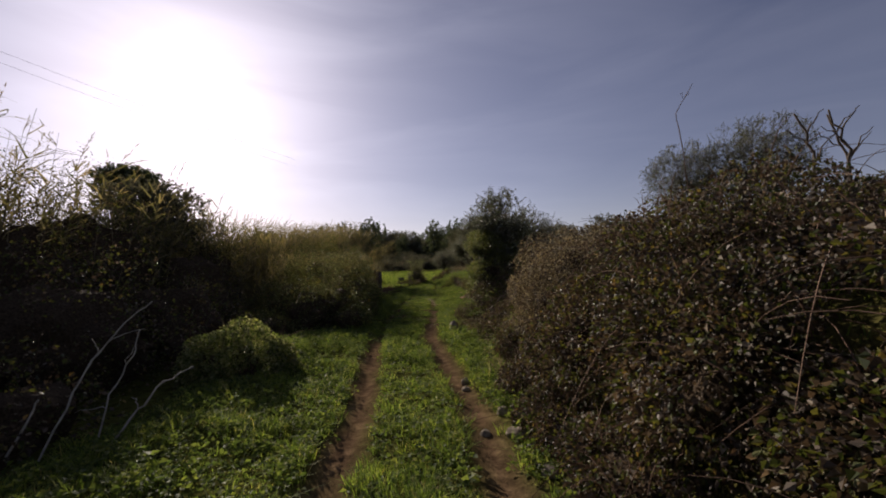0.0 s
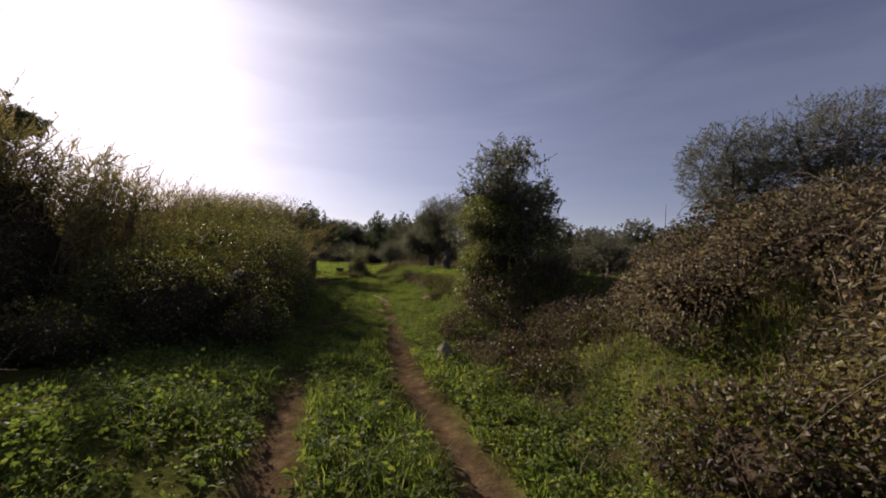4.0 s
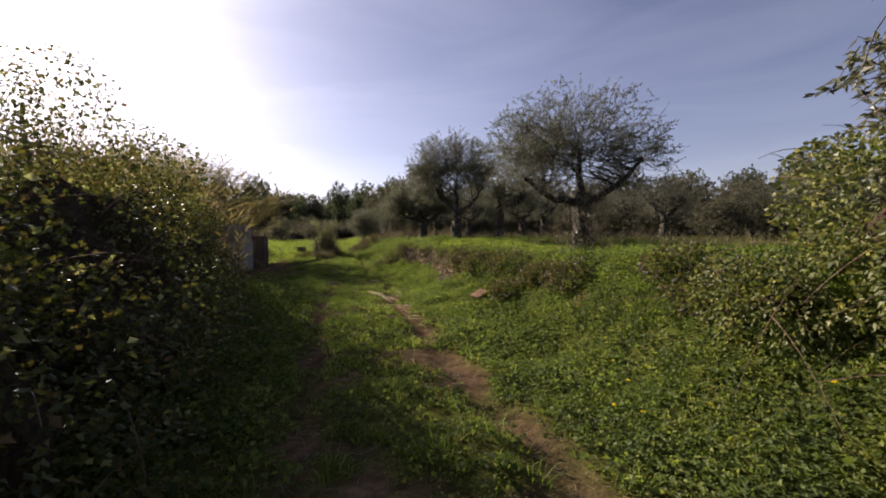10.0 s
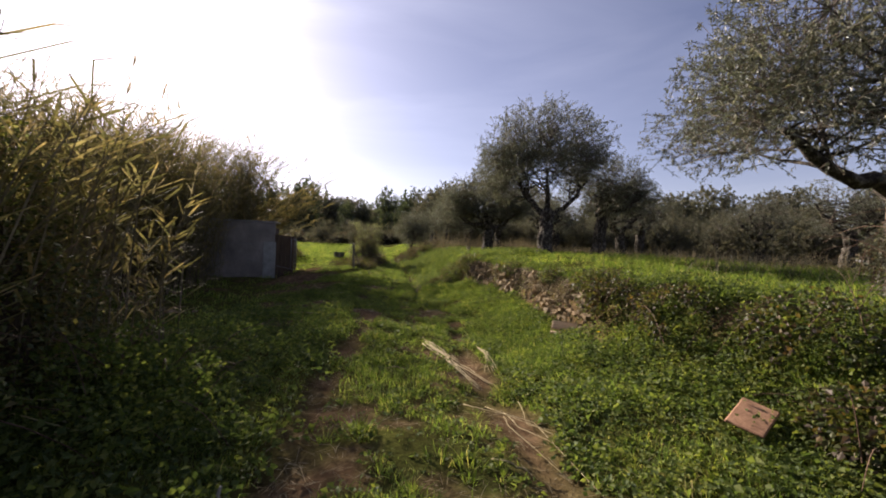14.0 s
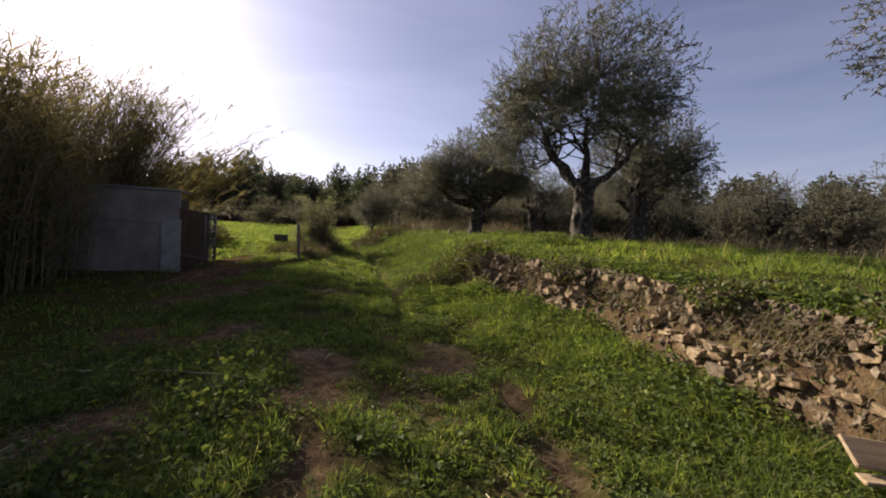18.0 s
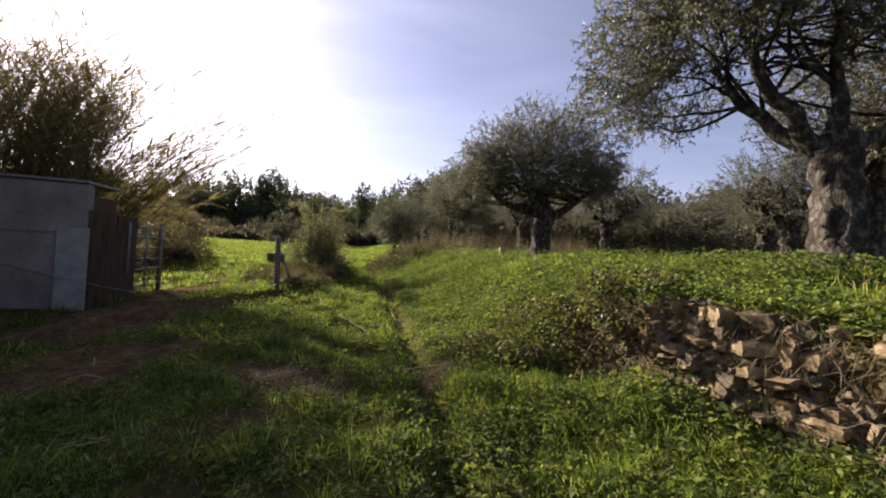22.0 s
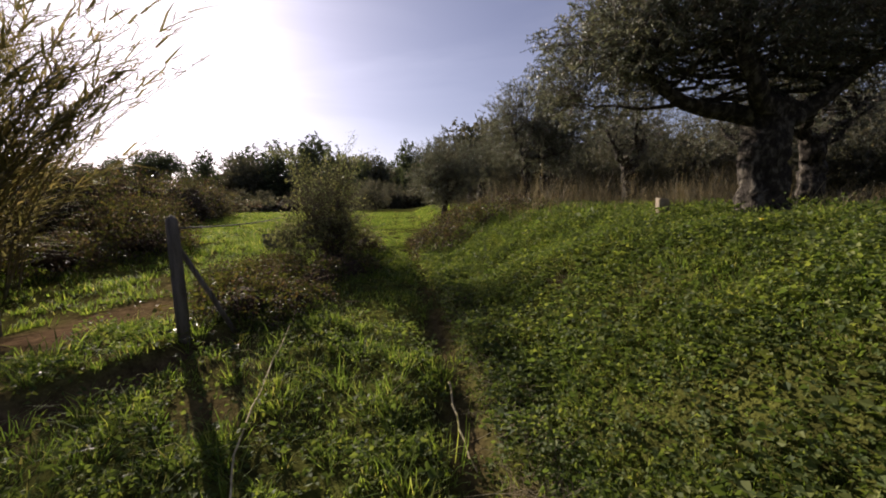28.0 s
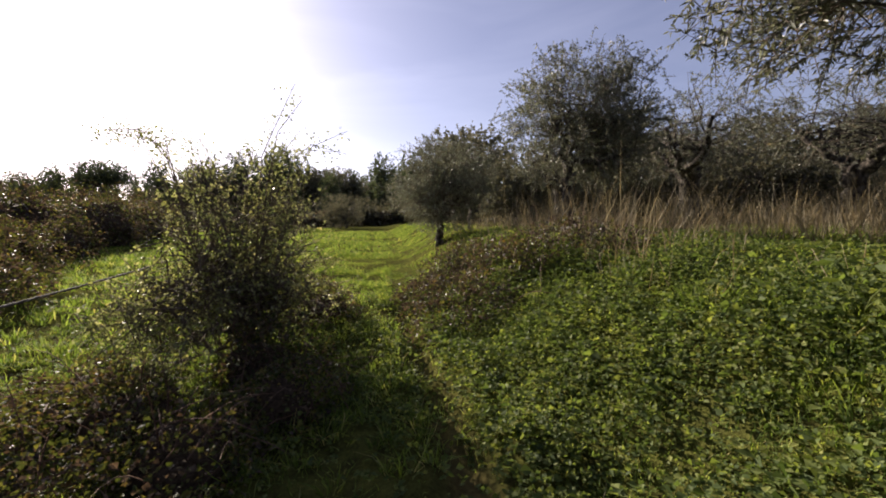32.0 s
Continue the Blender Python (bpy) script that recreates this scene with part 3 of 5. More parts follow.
def thicket(name, balls, n, mat, label, category, size=(0.05, 0.035), stems=60, stem_mat=None, stem_len=0.9, mat2=None, share2=0.0, group="", shrink=0.4, inner=0.45):
    top = thing(name, (balls[0][0], balls[0][1], float(ground_z(balls[0][0], balls[0][1]))), label, category, group)
    back = Matrix.Translation(top.location).inverted()
    p, d = mound_points(balls, n, inner=inner)
    pick = rng.random(len(p)) < share2
    # second leaf colour: withered in most heaps, sun painted in for the hedge
    for m, sel, nm in ((mat, ~pick, "foliage"), (mat2, pick, "withered_or_sunlit_foliage")):
        if m is None or not sel.any():
            continue
        s, k = Soup(), sel.sum()
        size_k = rng.uniform(0.6, 1.3, k)
        leaves(s, p[sel], d[sel] + rng.normal(size=(k, 3)) * 0.75 + [0, 0, 0.15], size[0] * size_k, size[1] * size_k, droop=0.2)
        me = s.mesh(nm, m, False)
        me.transform(back)
        part(nm, me, top, kind="stuff")
    # opaque cores added to fill the thicket and hold back light
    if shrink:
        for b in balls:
            me = core_mesh("shade_core", [b], M_SHADE_CORE, shrink)
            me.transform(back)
            part("shade_core", me, top)
    if stems:
        s = Soup()
        q, e = mound_points(balls, stems * 2, inner=0.1)
        pick = rng.permutation(len(q))[:stems]
        for a, w in zip(q[pick], e[pick]):
            way = unit(w + rng.normal(size=3) * 0.8 + [0, 0, 0.5])
            ln = stem_len * rng.uniform(0.5, 1.3)
            pts = a + way * np.linspace(-0.25, 0.75, 6)[:, None] * ln
            pts[:, 2] -= 0.45 * ln * np.linspace(0, 1, 6) ** 2
            tube(s, pts, np.linspace(0.005, 0.002, 6), 3, close=False)
        me = s.mesh("stem_growth", stem_mat or M_CANE)
        me.transform(back)
        part("stem_growth", me, top, kind="stuff")
    return top


def limb_tree(name, base, trunk_r, fork, crown, n_twig, per_twig, leaf, mat, label, category, group="", limbs=5, bark=None, spread=0.9, gap=0.26, lean=None, twig_len=0.42, seed=1, low=0.0, rough=0.12, boughs_to=()):
    """A tree: a gnarled trunk to the fork, limbs into the crown's clumps, twigs, and leaves along the twigs.
    crown: ellipsoids (x, y, z, rx, ry, rz) about the base."""
    global rng
    keep_rng, rng = rng, np.random.default_rng(seed)
    bark = bark or M_BARK
    top = thing(name, base, label, category, group)
    crown = np.asarray(crown, float)
    fork = np.asarray(fork, float)
    wood = Soup()
    trunk = curve_points((0, 0, -0.25), fork, 0, 15, 0.022)
    flare = np.interp(np.linspace(0, 1, 15), [0, 0.12, 0.3, 0.8, 1], [1.5, 1.2, 1.0, 0.9, 1.05])
    tube(wood, trunk, trunk_r * flare, 22, rough)
    part("trunk", wood.mesh("trunk", bark), top)
    sub_ends, boughs = [], Soup()
    for k in range(limbs):
        limb = Soup()
        b = crown[k % min(len(crown), 3)]
        way = 2 * np.pi * (k / limbs + rng.uniform(-0.06, 0.06)) + seed
        goal = b[:3] + b[3:] * np.array([math.cos(way) * 0.6, math.sin(way) * 0.6, rng.uniform(-0.45 - low, 0.3)]) * spread
        pts = curve_points(fork - [0, 0, 0.1], goal, -0.14 * np.linalg.norm(goal - fork) * rng.uniform(0.2, 1), 8, 0.05)
        r0 = trunk_r * rng.uniform(0.5, 0.68)
        if boughs_to:
            goal = np.array(boughs_to[k % len(boughs_to)], float)
            pts = curve_points(fork - [0, 0, 0.12], goal, -0.12 * np.linalg.norm(goal - fork), 8, 0.035)
            r0 = trunk_r * rng.uniform(0.5, 0.6)
        tube(limb, pts, np.linspace(r0, r0 * 0.32, 8), 9, rough)
        for e, r in [(pts[m], r0 * (1 - 0.085 * m)) for m in (4, 5, 6, 7)]:
            for _ in range(3):
                b = crown[rng.integers(len(crown))]
                goal = b[:3] + ball_dirs(1)[0] * b[3:] * rng.uniform(0.45, 0.85)
                goal[2] = max(goal[2], e[2] + 0.1)
                goal = e + (goal - e) * min(1, 1.6 / max(np.linalg.norm(goal - e), 0.1))
                bough = curve_points(e, goal, 0.1 * rng.normal(), 6, 0.04)
                tube(boughs, bough, np.linspace(r * 0.36, 0.007, 6), 6, 0.03, close=False)
                sub_ends += list(bough[2:])
        part("limb", limb.mesh("limb", bark), top)
    part("branchwork", boughs.mesh("branchwork", bark), top, kind="stuff")
    sub_ends = np.array(sub_ends)
    vol = np.prod(crown[:, 3:], 1) ** 0.75
    tw = []
    for b, k in zip(crown, (n_twig * 1.3 * vol / vol.sum()).astype(int)):
        d = ball_dirs(k)
        r = rng.random(k) ** 0.42 * (1 + 0.22 * lump(d * b[3:] + b[:3] + seed, 0.45) + 0.12 * lump(d * b[3:], 0.2, 2.0))
        tw.append(b[:3] + d * b[3:] * np.minimum(r, 1.05)[:, None])
    tw = np.concatenate(tw)
    tw = tw[lump(tw + seed * 3.1, 0.32) > gap - 0.45]
    mid = crown[:, :3].mean(0)
    out = unit(tw - mid + [0, 0, 0.3]) + rng.normal(size=tw.shape) * 0.7
    a = tw - unit(out) * twig_len * 0.5
    b = tw + unit(out) * twig_len * 0.5
    thin = Soup()
    near = sub_ends[np.array([np.argmin(((sub_ends - t) ** 2).sum(1)) for t in a[::4]])] if len(sub_ends) else a[::4]
    twigs(thin, near, a[::4], 0.007, 0.004)
    twigs(thin, a, b, 0.005, 0.002)
    part("twig_growth", thin.mesh("twig_growth", M_TWIG), top, kind="stuff")
    t = rng.random((len(a), per_twig, 1))
    at = (a[:, None] + (b - a)[:, None] * t).reshape(-1, 3)
    way = (unit(b - a)[:, None] * 0.7 + rng.normal(size=(len(a), per_twig, 3)) * 0.75).reshape(-1, 3)
    s = Soup()
    size = rng.uniform(0.7, 1.25, len(at))
    leaves(s, at, way, leaf[0] * size, leaf[1] * size, 0.2, 0.15)
    part("crown", s.mesh("crown", mat, False), top)
    rng = keep_rng
    return top


def reed_bed(name, spots, heights, lean, label, leaf_n=11, plume=0.5, leafiness=1.0, wide=1.0, lowest=0.2):
    """Giant reed: canes with long arching leaves in two ranks and feathery plumes."""
    spots = np.asarray(spots, float)
    n = len(spots)
    top = thing(name, (spots[0, 0], spots[0, 1], float(ground_z(spots[0, 0], spots[0, 1]))), label, "reeds", kind="stuff")
    back = Matrix.Translation(top.location).inverted()
    base = np.stack([spots[:, 0], spots[:, 1], ground_z(spots[:, 0], spots[:, 1])], 1)
    lean = np.asarray(lean, float) + rng.normal(size=(n, 2)) * 0.10
    h = np.asarray(heights) * rng.uniform(0.75, 1.08, n)
    cane, leaf, pl = Soup(), Soup(), Soup()
    where = lambda k, t: base[k] + np.stack([lean[k, 0] * h[k] * t**1.8, lean[k, 1] * h[k] * t**1.8, h[k] * t * (1 - 0.06 * t)], -1)  # noqa: E731
    every = np.arange(n)
    stops = [where(every, np.full(n, t)) for t in (0, 0.35, 0.7, 1.0)]
    for a, b, ra, rb in zip(stops, stops[1:], (0.013, 0.011, 0.008), (0.011, 0.008, 0.003)):
        twigs(cane, a, b, ra, rb)
    k = np.repeat(every, leaf_n)
    t = rng.uniform(lowest, 0.99, len(k))
    at = where(k, t)
    turn = rng.uniform(0, 2 * np.pi, len(k))
    way = np.stack([np.cos(turn), np.sin(turn), np.full(len(k), 0.75)], 1) + np.concatenate([lean[k] * 2.0, np.zeros((len(k), 1))], 1)
    ln = rng.uniform(0.35, 0.7, len(k)) * leafiness
    blades(leaf, at, way, ln, rng.uniform(0.016, 0.032, len(k)) * wide, rng.uniform(0.5, 1.3, len(k)))
    has = every[rng.random(n) < plume]
    if len(has):
        kk = np.repeat(has, 18)
        u = rng.uniform(0.0, 1.0, len(kk))
        tipway = unit(np.stack([lean[kk, 0] * 1.9 + 0.12, lean[kk, 1] * 1.9, np.full(len(kk), 0.9)], 1))
        at = where(kk, np.full(len(kk), 0.99)) + tipway * (u * 0.42)[:, None]
        way = tipway + rng.normal(size=(len(kk), 3)) * 0.28
        blades(pl, at, way, 0.13 * (1.15 - 0.6 * u), 0.012, 0.4)
    for s, nm, m in ((cane, "canes", M_REED_CANE), (leaf, "leaves", M_REED), (pl, "plumes", M_PLUME)):
        if s.n:
            me = s.mesh(nm, m, False)
            me.transform(back)
            part(nm, me, top)
    return top


def gz(x, y):
    return float(ground_z(x, y))


def heap(spec):
    """Ellipsoids from (x, y, radius x, radius y, height above ground)."""
    return [(x, y, gz(x, y) + 0.28 * h, rx, ry, 0.72 * h) for x, y, rx, ry, h in spec]


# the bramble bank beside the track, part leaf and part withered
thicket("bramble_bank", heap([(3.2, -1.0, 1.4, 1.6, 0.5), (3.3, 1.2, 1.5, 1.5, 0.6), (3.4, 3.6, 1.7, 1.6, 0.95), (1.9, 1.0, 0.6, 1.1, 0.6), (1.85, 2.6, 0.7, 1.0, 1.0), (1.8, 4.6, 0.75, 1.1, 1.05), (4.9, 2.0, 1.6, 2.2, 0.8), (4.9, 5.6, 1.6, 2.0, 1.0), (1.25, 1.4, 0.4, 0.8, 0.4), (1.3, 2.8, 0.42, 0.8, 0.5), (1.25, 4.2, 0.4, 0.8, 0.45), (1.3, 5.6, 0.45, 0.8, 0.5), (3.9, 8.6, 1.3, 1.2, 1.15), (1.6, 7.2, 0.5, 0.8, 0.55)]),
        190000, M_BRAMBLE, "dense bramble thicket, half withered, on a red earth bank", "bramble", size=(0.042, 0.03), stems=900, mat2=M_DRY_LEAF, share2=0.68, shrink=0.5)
thicket("withered_bramble", heap([(3.3, 6.0, 1.6, 1.4, 0.85), (3.5, 8.3, 1.5, 1.3, 0.6), (1.95, 6.2, 0.7, 0.9, 0.85), (2.7, 7.6, 0.8, 0.9, 0.75), (2.3, 8.5, 0.75, 0.9, 0.6), (3.2, 9.5, 0.8, 0.8, 0.5)]),
        60000, M_DRY_LEAF, "withered bramble buried in straw-coloured dead grass", "bramble", size=(0.04, 0.022), stems=260, stem_mat=M_TWIG, stem_len=0.7, mat2=M_STRAW, share2=0.5, shrink=0.45)
thicket("bramble_patch", [(x, y, gz(x, y) + 0.02, 0.62, 0.62, h) for x, y, h in [(1.3, 12.0, 0.25), (1.7, 11.4, 0.28), (2.2, 12.2, 0.3), (2.3, 11.0, 0.3), (2.9, 11.6, 0.28), (3.4, 12.4, 0.22), (1.4, 13.1, 0.35), (3.7, 11.3, 0.25), (4.4, 12.0, 0.2), (2.0, 13.0, 0.35), (2.8, 13.0, 0.3), (3.0, 10.5, 0.25), (5.2, 12.2, 0.2), (1.8, 10.2, 0.25), (2.5, 10.0, 0.3)]],
        24000, M_BRAMBLE, "withered brown bramble and dead grass hanging over the bank", "bramble", stems=420, mat2=M_DRY_LEAF, share2=0.75, shrink=0)
thicket("bramble_patch", [(x, y, gz(x, y), 0.5, 0.55, h) for x, y, h in [(2.3, 16.4, 0.3), (2.7, 17.3, 0.3), (2.5, 20.3, 0.35), (2.2, 21.0, 0.3), (2.6, 21.8, 0.3), (2.5, 19.2, 0.25), (2.4, 23.2, 0.3), (2.3, 24.2, 0.35)]],
        12000, M_BRAMBLE, "dark low bramble trailing down the terrace bank", "bramble", stems=60, mat2=M_DRY_LEAF, share2=0.25, shrink=0)
thicket("bramble_patch", [(x, y, gz(x, y), 0.5, 0.5, h) for x, y, h in [(1.6, 32.4, 0.4), (1.2, 33.0, 0.3), (2.5, 29.0, 0.16), (2.6, 26.4, 0.16), (2.0, 31.7, 0.3), (2.5, 24.9, 0.2)]],
        9000, M_IVY, "green bramble and ivy spilling over the wall end", "bramble", stems=50, mat2=M_DRY_LEAF, share2=0.2, shrink=0)
thicket("bramble_patch", [(x, y, gz(x, y), 0.7, 0.7, h) for x, y, h in [(0.9, 42.6, 0.5), (1.5, 43.4, 0.55), (2.2, 43.0, 0.45), (1.3, 44.6, 0.5), (2.8, 42.6, 0.35), (0.7, 44.0, 0.45)]],
        16000, M_BRAMBLE, "russet bramble mixed with dead stalks on the bank", "bramble", stems=120, mat2=M_DRY_LEAF, share2=0.6, shrink=0)
# left of the track
thicket("sunlit_bush", heap([(-3.2, 6.9, 0.6, 0.5, 0.85), (-3.8, 7.0, 0.5, 0.5, 0.75), (-2.8, 7.2, 0.4, 0.4, 0.6)]), 14000, M_PALE_LIT_LEAF, "low rounded bush with pale sunlit leaves in the grass", "bush", size=(0.05, 0.036), stems=60, mat2=M_HERB, share2=0.3)
thicket("dark_thicket", heap([(-6.2, 3.5, 1.8, 2.0, 2.3), (-6.2, 6.5, 1.8, 2.0, 2.2), (-8.8, 5.0, 2.0, 3.0, 4.4), (-6.0, 9.3, 1.5, 1.8, 2.0), (-8.8, 10.0, 2.0, 2.5, 4.2), (-9.0, 0.0, 2.0, 2.5, 3.5), (-7.6, 7.4, 1.5, 1.7, 3.3), (-7.4, 12.4, 1.4, 1.7, 3.0), (-10.2, 8.4, 1.9, 2.0, 4.5), (-9.8, 13.2, 1.8, 2.0, 4.2), (-8.5, 15.4, 1.5, 1.8, 3.6), (-6.4, -2.5, 1.8, 2.0, 2.0), (-4.6, 4.2, 0.9, 1.2, 0.8)]),
        110000, M_BRAMBLE, "tall tangled thicket in its own shade", "thicket", stems=200, mat2=M_DRY_LEAF, share2=0.45, size=(0.06, 0.04), shrink=0.7)
thicket("sunlit_bramble", heap([(-3.9, 12.9, 1.1, 1.1, 1.6), (-3.3, 13.8, 1.1, 1.2, 1.65), (-4.9, 11.6, 1.1, 1.0, 0.7), (-3.3, 15.6, 1.1, 1.3, 2.25), (-3.6, 17.8, 1.3, 1.5, 2.75), (-3.9, 20.2, 1.2, 1.4, 2.9), (-4.3, 22.3, 1.0, 1.1, 2.5), (-5.2, 15.2, 1.5, 2.0, 2.1), (-5.4, 19.0, 1.6, 2.5, 3.2), (-2.6, 12.6, 0.6, 0.9, 0.8)]),
        125000, M_BRAMBLE, "high bramble hedge with bright backlit leaves", "bramble", stems=450, size=(0.046, 0.033), stem_len=1.1, mat2=M_PALE_LIT_LEAF, share2=0.12, shrink=0.6)
thicket("low_nettles", heap([(-3.1, 22.6, 0.7, 1.0, 0.7), (-3.3, 24.4, 0.8, 1.0, 0.6), (-3.2, 8.3, 0.8, 1.0, 0.5)]), 7000, M_HERB, "low dark green nettles at the foot of the reeds", "nettles", size=(0.05, 0.035), stems=40, shrink=0)

spot = lambda n, x0, x1, y0, y1: np.stack([rng.uniform(x0, x1, n), rng.uniform(y0, y1, n)], 1)  # noqa: E731
reed_bed("giant_reeds", np.concatenate([spot(420, -10.8, -8.3, 12, 21), spot(110, -8.8, -7.2, 15, 20), spot(200, -10.5, -7.4, 3, 12)]), np.repeat([4.4, 4.0, 4.7], [420, 110, 200]), (0.12, -0.05), "giant reeds with dry plumes behind the brambles", 22, 0.45, 1.0, 1.5, 0.06)
reed_bed("giant_reeds", np.concatenate([spot(420, -9.0, -4.2, 20.8, 24.4), spot(60, -4.8, -3.5, 21.6, 23.9)]), 2.75, (0.12, -0.06), "pale giant reeds arching towards the track", 18, 0.25, 1.0, 1.0, 0.05)
reed_bed("giant_reeds", spot(10, -3.9, -3.3, 23.9, 24.5), 2.1, (0.08, -0.05), "young giant reed with broad arching leaves beside the track", 18, 0.1, 0.8, 1.1, 0.15)
tall = np.concatenate([spot(900, -18.0, -9.2, 40.2, 45.0), spot(560, -9.6, -6.9, 40.2, 44.0), spot(420, -15.0, -11.0, 27.0, 39.4), spot(760, -12.5, -8.7, 29.6, 37.0)])
high = np.repeat([6.5, 5.7, 5.8, 5.6], [900, 560, 420, 760])
reed_bed("giant_reeds", np.concatenate([spot(300, -10.2, -7.3, 32.5, 36.7), spot(160, -10.4, -8.0, 28.6, 32.5)]), np.repeat([4.3, 4.2], [300, 160]), (0.16, -0.08), "dense giant reeds standing in front of the shed", 20, 0.4, 1.0, 1.3, 0.06)
edge = tall[:, 0] < -7.5 - 0.6 * (tall[:, 1] - 40.2)
reed_bed("giant_reeds", tall[edge], high[edge], (0.28, -0.10), "tall giant reeds leaning over the shed, feathery and backlit", 21, 0.6, 1.1, 1.35, 0.06)

reed_bed("giant_reeds", np.concatenate([spot(70, -9.4, -7.2, 40.4, 42.2), spot(12, -7.6, -6.8, 40.3, 41.2)]), np.concatenate([rng.uniform(3.4, 5.4, 70), rng.uniform(3.0, 4.0, 12)]), (0.76, -0.12), "slender reeds arching past the shed, feathery plumes", 46, 0.95, 0.95, 1.35)

thicket("undergrowth", heap([(-10.2, 30.2, 1.5, 1.8, 1.3), (-10.0, 33.4, 1.4, 2.0, 1.5), (-10.2, 36.6, 1.4, 1.8, 1.5), (-10.8, 27.6, 1.4, 1.6, 1.3), (-9.8, 40.8, 1.4, 1.2, 1.8), (-8.6, 25.6, 1.3, 1.3, 1.2)]), 16000, M_BRAMBLE, "dark undergrowth at the foot of the reeds", "undergrowth", size=(0.09, 0.06), stems=80, mat2=M_DRY_LEAF, share2=0.4, shrink=0.75)

# olives on the terrace
def olive(base, trunk_r, fork, crown, label, seed, n_twig=1500, **kw):
    x, y = base
    return limb_tree("olive_tree", (x, y, gz(x, y)), trunk_r, fork, crown, int(n_twig * 1.5), 24, (0.06, 0.0165), M_OLIVE, label, "olive tree", "olives on the terrace", seed=seed, **kw)


olive((4.95, 22.5), 0.23, (0.1, 0.25, 1.5), [(0.1, 0.5, 3.15, 2.3, 2.1, 1.25), (-1.3, 0.3, 2.5, 1.3, 1.3, 1.1), (1.7, 0.3, 2.6, 1.3, 1.3, 1.0), (-0.3, 1.9, 3.2, 1.2, 1.2, 1.1), (0.2, 3.4, 2.9, 1.0, 1.3, 0.9)], "old olive tree with a thick gnarled trunk and grey-green crown", 3, 2300, limbs=3, gap=0.34, boughs_to=[(-1.45, 0.45, 1.95), (0.0, 0.15, 2.75), (1.6, -0.3, 2.45)])
olive((4.35, 31.45), 0.22, (0.2, 0.3, 1.45), [(0.0, 0.1, 3.7, 2.2, 2.1, 1.3), (-1.2, 0.0, 3.25, 1.15, 1.2, 0.85), (1.2, 0.2, 3.2, 1.1, 1.2, 0.8), (-1.0, 1.6, 3.2, 1.1, 1.2, 0.8), (-0.75, 2.2, 2.65, 1.2, 1.0, 0.8)], "large old olive tree above the stone wall", 5, 2900, limbs=4, gap=0.27, boughs_to=[(-0.95, 0.5, 2.75), (0.15, 0.3, 2.9), (1.45, 0.0, 2.55), (-0.4, 1.3, 2.6)])
olive((7.2, 33.0), 0.22, (0.25, 0.2, 1.7), [(0.3, 0.1, 2.6, 1.8, 1.7, 1.2), (1.4, 0.1, 2.3, 1.0, 1.0, 0.8)], "leaning old olive tree with a dark split trunk", 8, 1500)
olive((4.35, 38.3), 0.24, (0.15, 0.1, 1.35), [(0.1, 0.2, 2.85, 2.1, 2.1, 1.3), (-1.6, 0.0, 2.3, 1.0, 1.1, 0.75), (1.5, 0.2, 2.35, 1.1, 1.2, 0.75), (-1.3, 1.6, 2.25, 1.1, 1.1, 0.85)], "broad old olive tree with a hollow mossy trunk", 11, 3100, limbs=5, gap=0.2, boughs_to=[(-1.6, 0.3, 1.95), (-0.35, 0.2, 2.6), (1.45, -0.2, 2.05), (0.6, 0.9, 2.5), (-0.9, -0.6, 2.2)])
olive((3.5, 45.0), 0.11, (0.0, 0.1, 1.5), [(0.2, 0.2, 2.3, 1.6, 1.5, 1.35), (0.9, 0.3, 2.0, 1.1, 1.1, 1.2)], "slender young olive with a pale trunk", 14, 1500)
olive((1.5, 48.6), 0.10, (0.0, 0.1, 0.8), [(0.1, 0.1, 1.6, 1.5, 1.4, 1.3)], "low bushy olive at the end of the path", 17, 1200)
olive((11.0, 16.4), 0.2, (0.1, 0.0, 1.9), [(0.0, 0.0, 3.9, 1.75, 1.7, 1.8)], "olive tree on the upper field", 19, 1500)
olive((12.6, 14.6), 0.2, (0.1, 0.1, 2.0), [(0.0, 0.0, 4.1, 2.0, 1.9, 1.9)], "round-crowned olive tree on the upper field", 23, 1600)
grove = olive((8.6, 41.5), 0.22, (0.1, 0.1, 1.4), [(0.0, 0.0, 2.6, 2.0, 1.9, 1.4), (0.9, 0.4, 2.2, 1.2, 1.2, 1.0)], "old olive tree in the shaded grove", 29, 560)
# the olive smothered in ivy
limb_tree("ivy_clad_olive", (2.35, 14.3, gz(2.35, 14.3)), 0.16, (0, 0, 1.2), [(0.1, 0.05, 2.2, 1.0, 1.1, 1.25), (-0.15, 0.2, 1.2, 0.85, 1.0, 0.9), (0.4, 0.0, 1.5, 1.0, 1.0, 1.0)], 2400, 20, (0.072, 0.027), M_OLIVE, "young olive smothered in ivy and bramble", "olive tree", limbs=5, seed=31)
thicket("ivy", [(2.0, 13.9, gz(2.0, 13.9) + 0.7, 0.95, 0.8, 0.9), (2.6, 13.8, gz(2.6, 13.8) + 0.5, 0.9, 0.7, 0.8), (1.9, 14.4, gz(1.9, 14.4) + 0.5, 0.65, 0.7, 0.8), (1.9, 14.0, gz(2, 14) + 1.6, 0.7, 0.6, 0.7), (2.3, 15.2, gz(2.3, 15.2) + 0.4, 0.65, 0.7, 0.8), (2.1, 15.8, gz(2.1, 15.8) + 0.1, 0.55, 0.6, 0.45)], 36000, M_IVY, "yellow-green ivy and bramble climbing the tree", "ivy", size=(0.042, 0.034), stems=120, mat2=M_PALE_LIT_LEAF, share2=0.25, shrink=0.3)

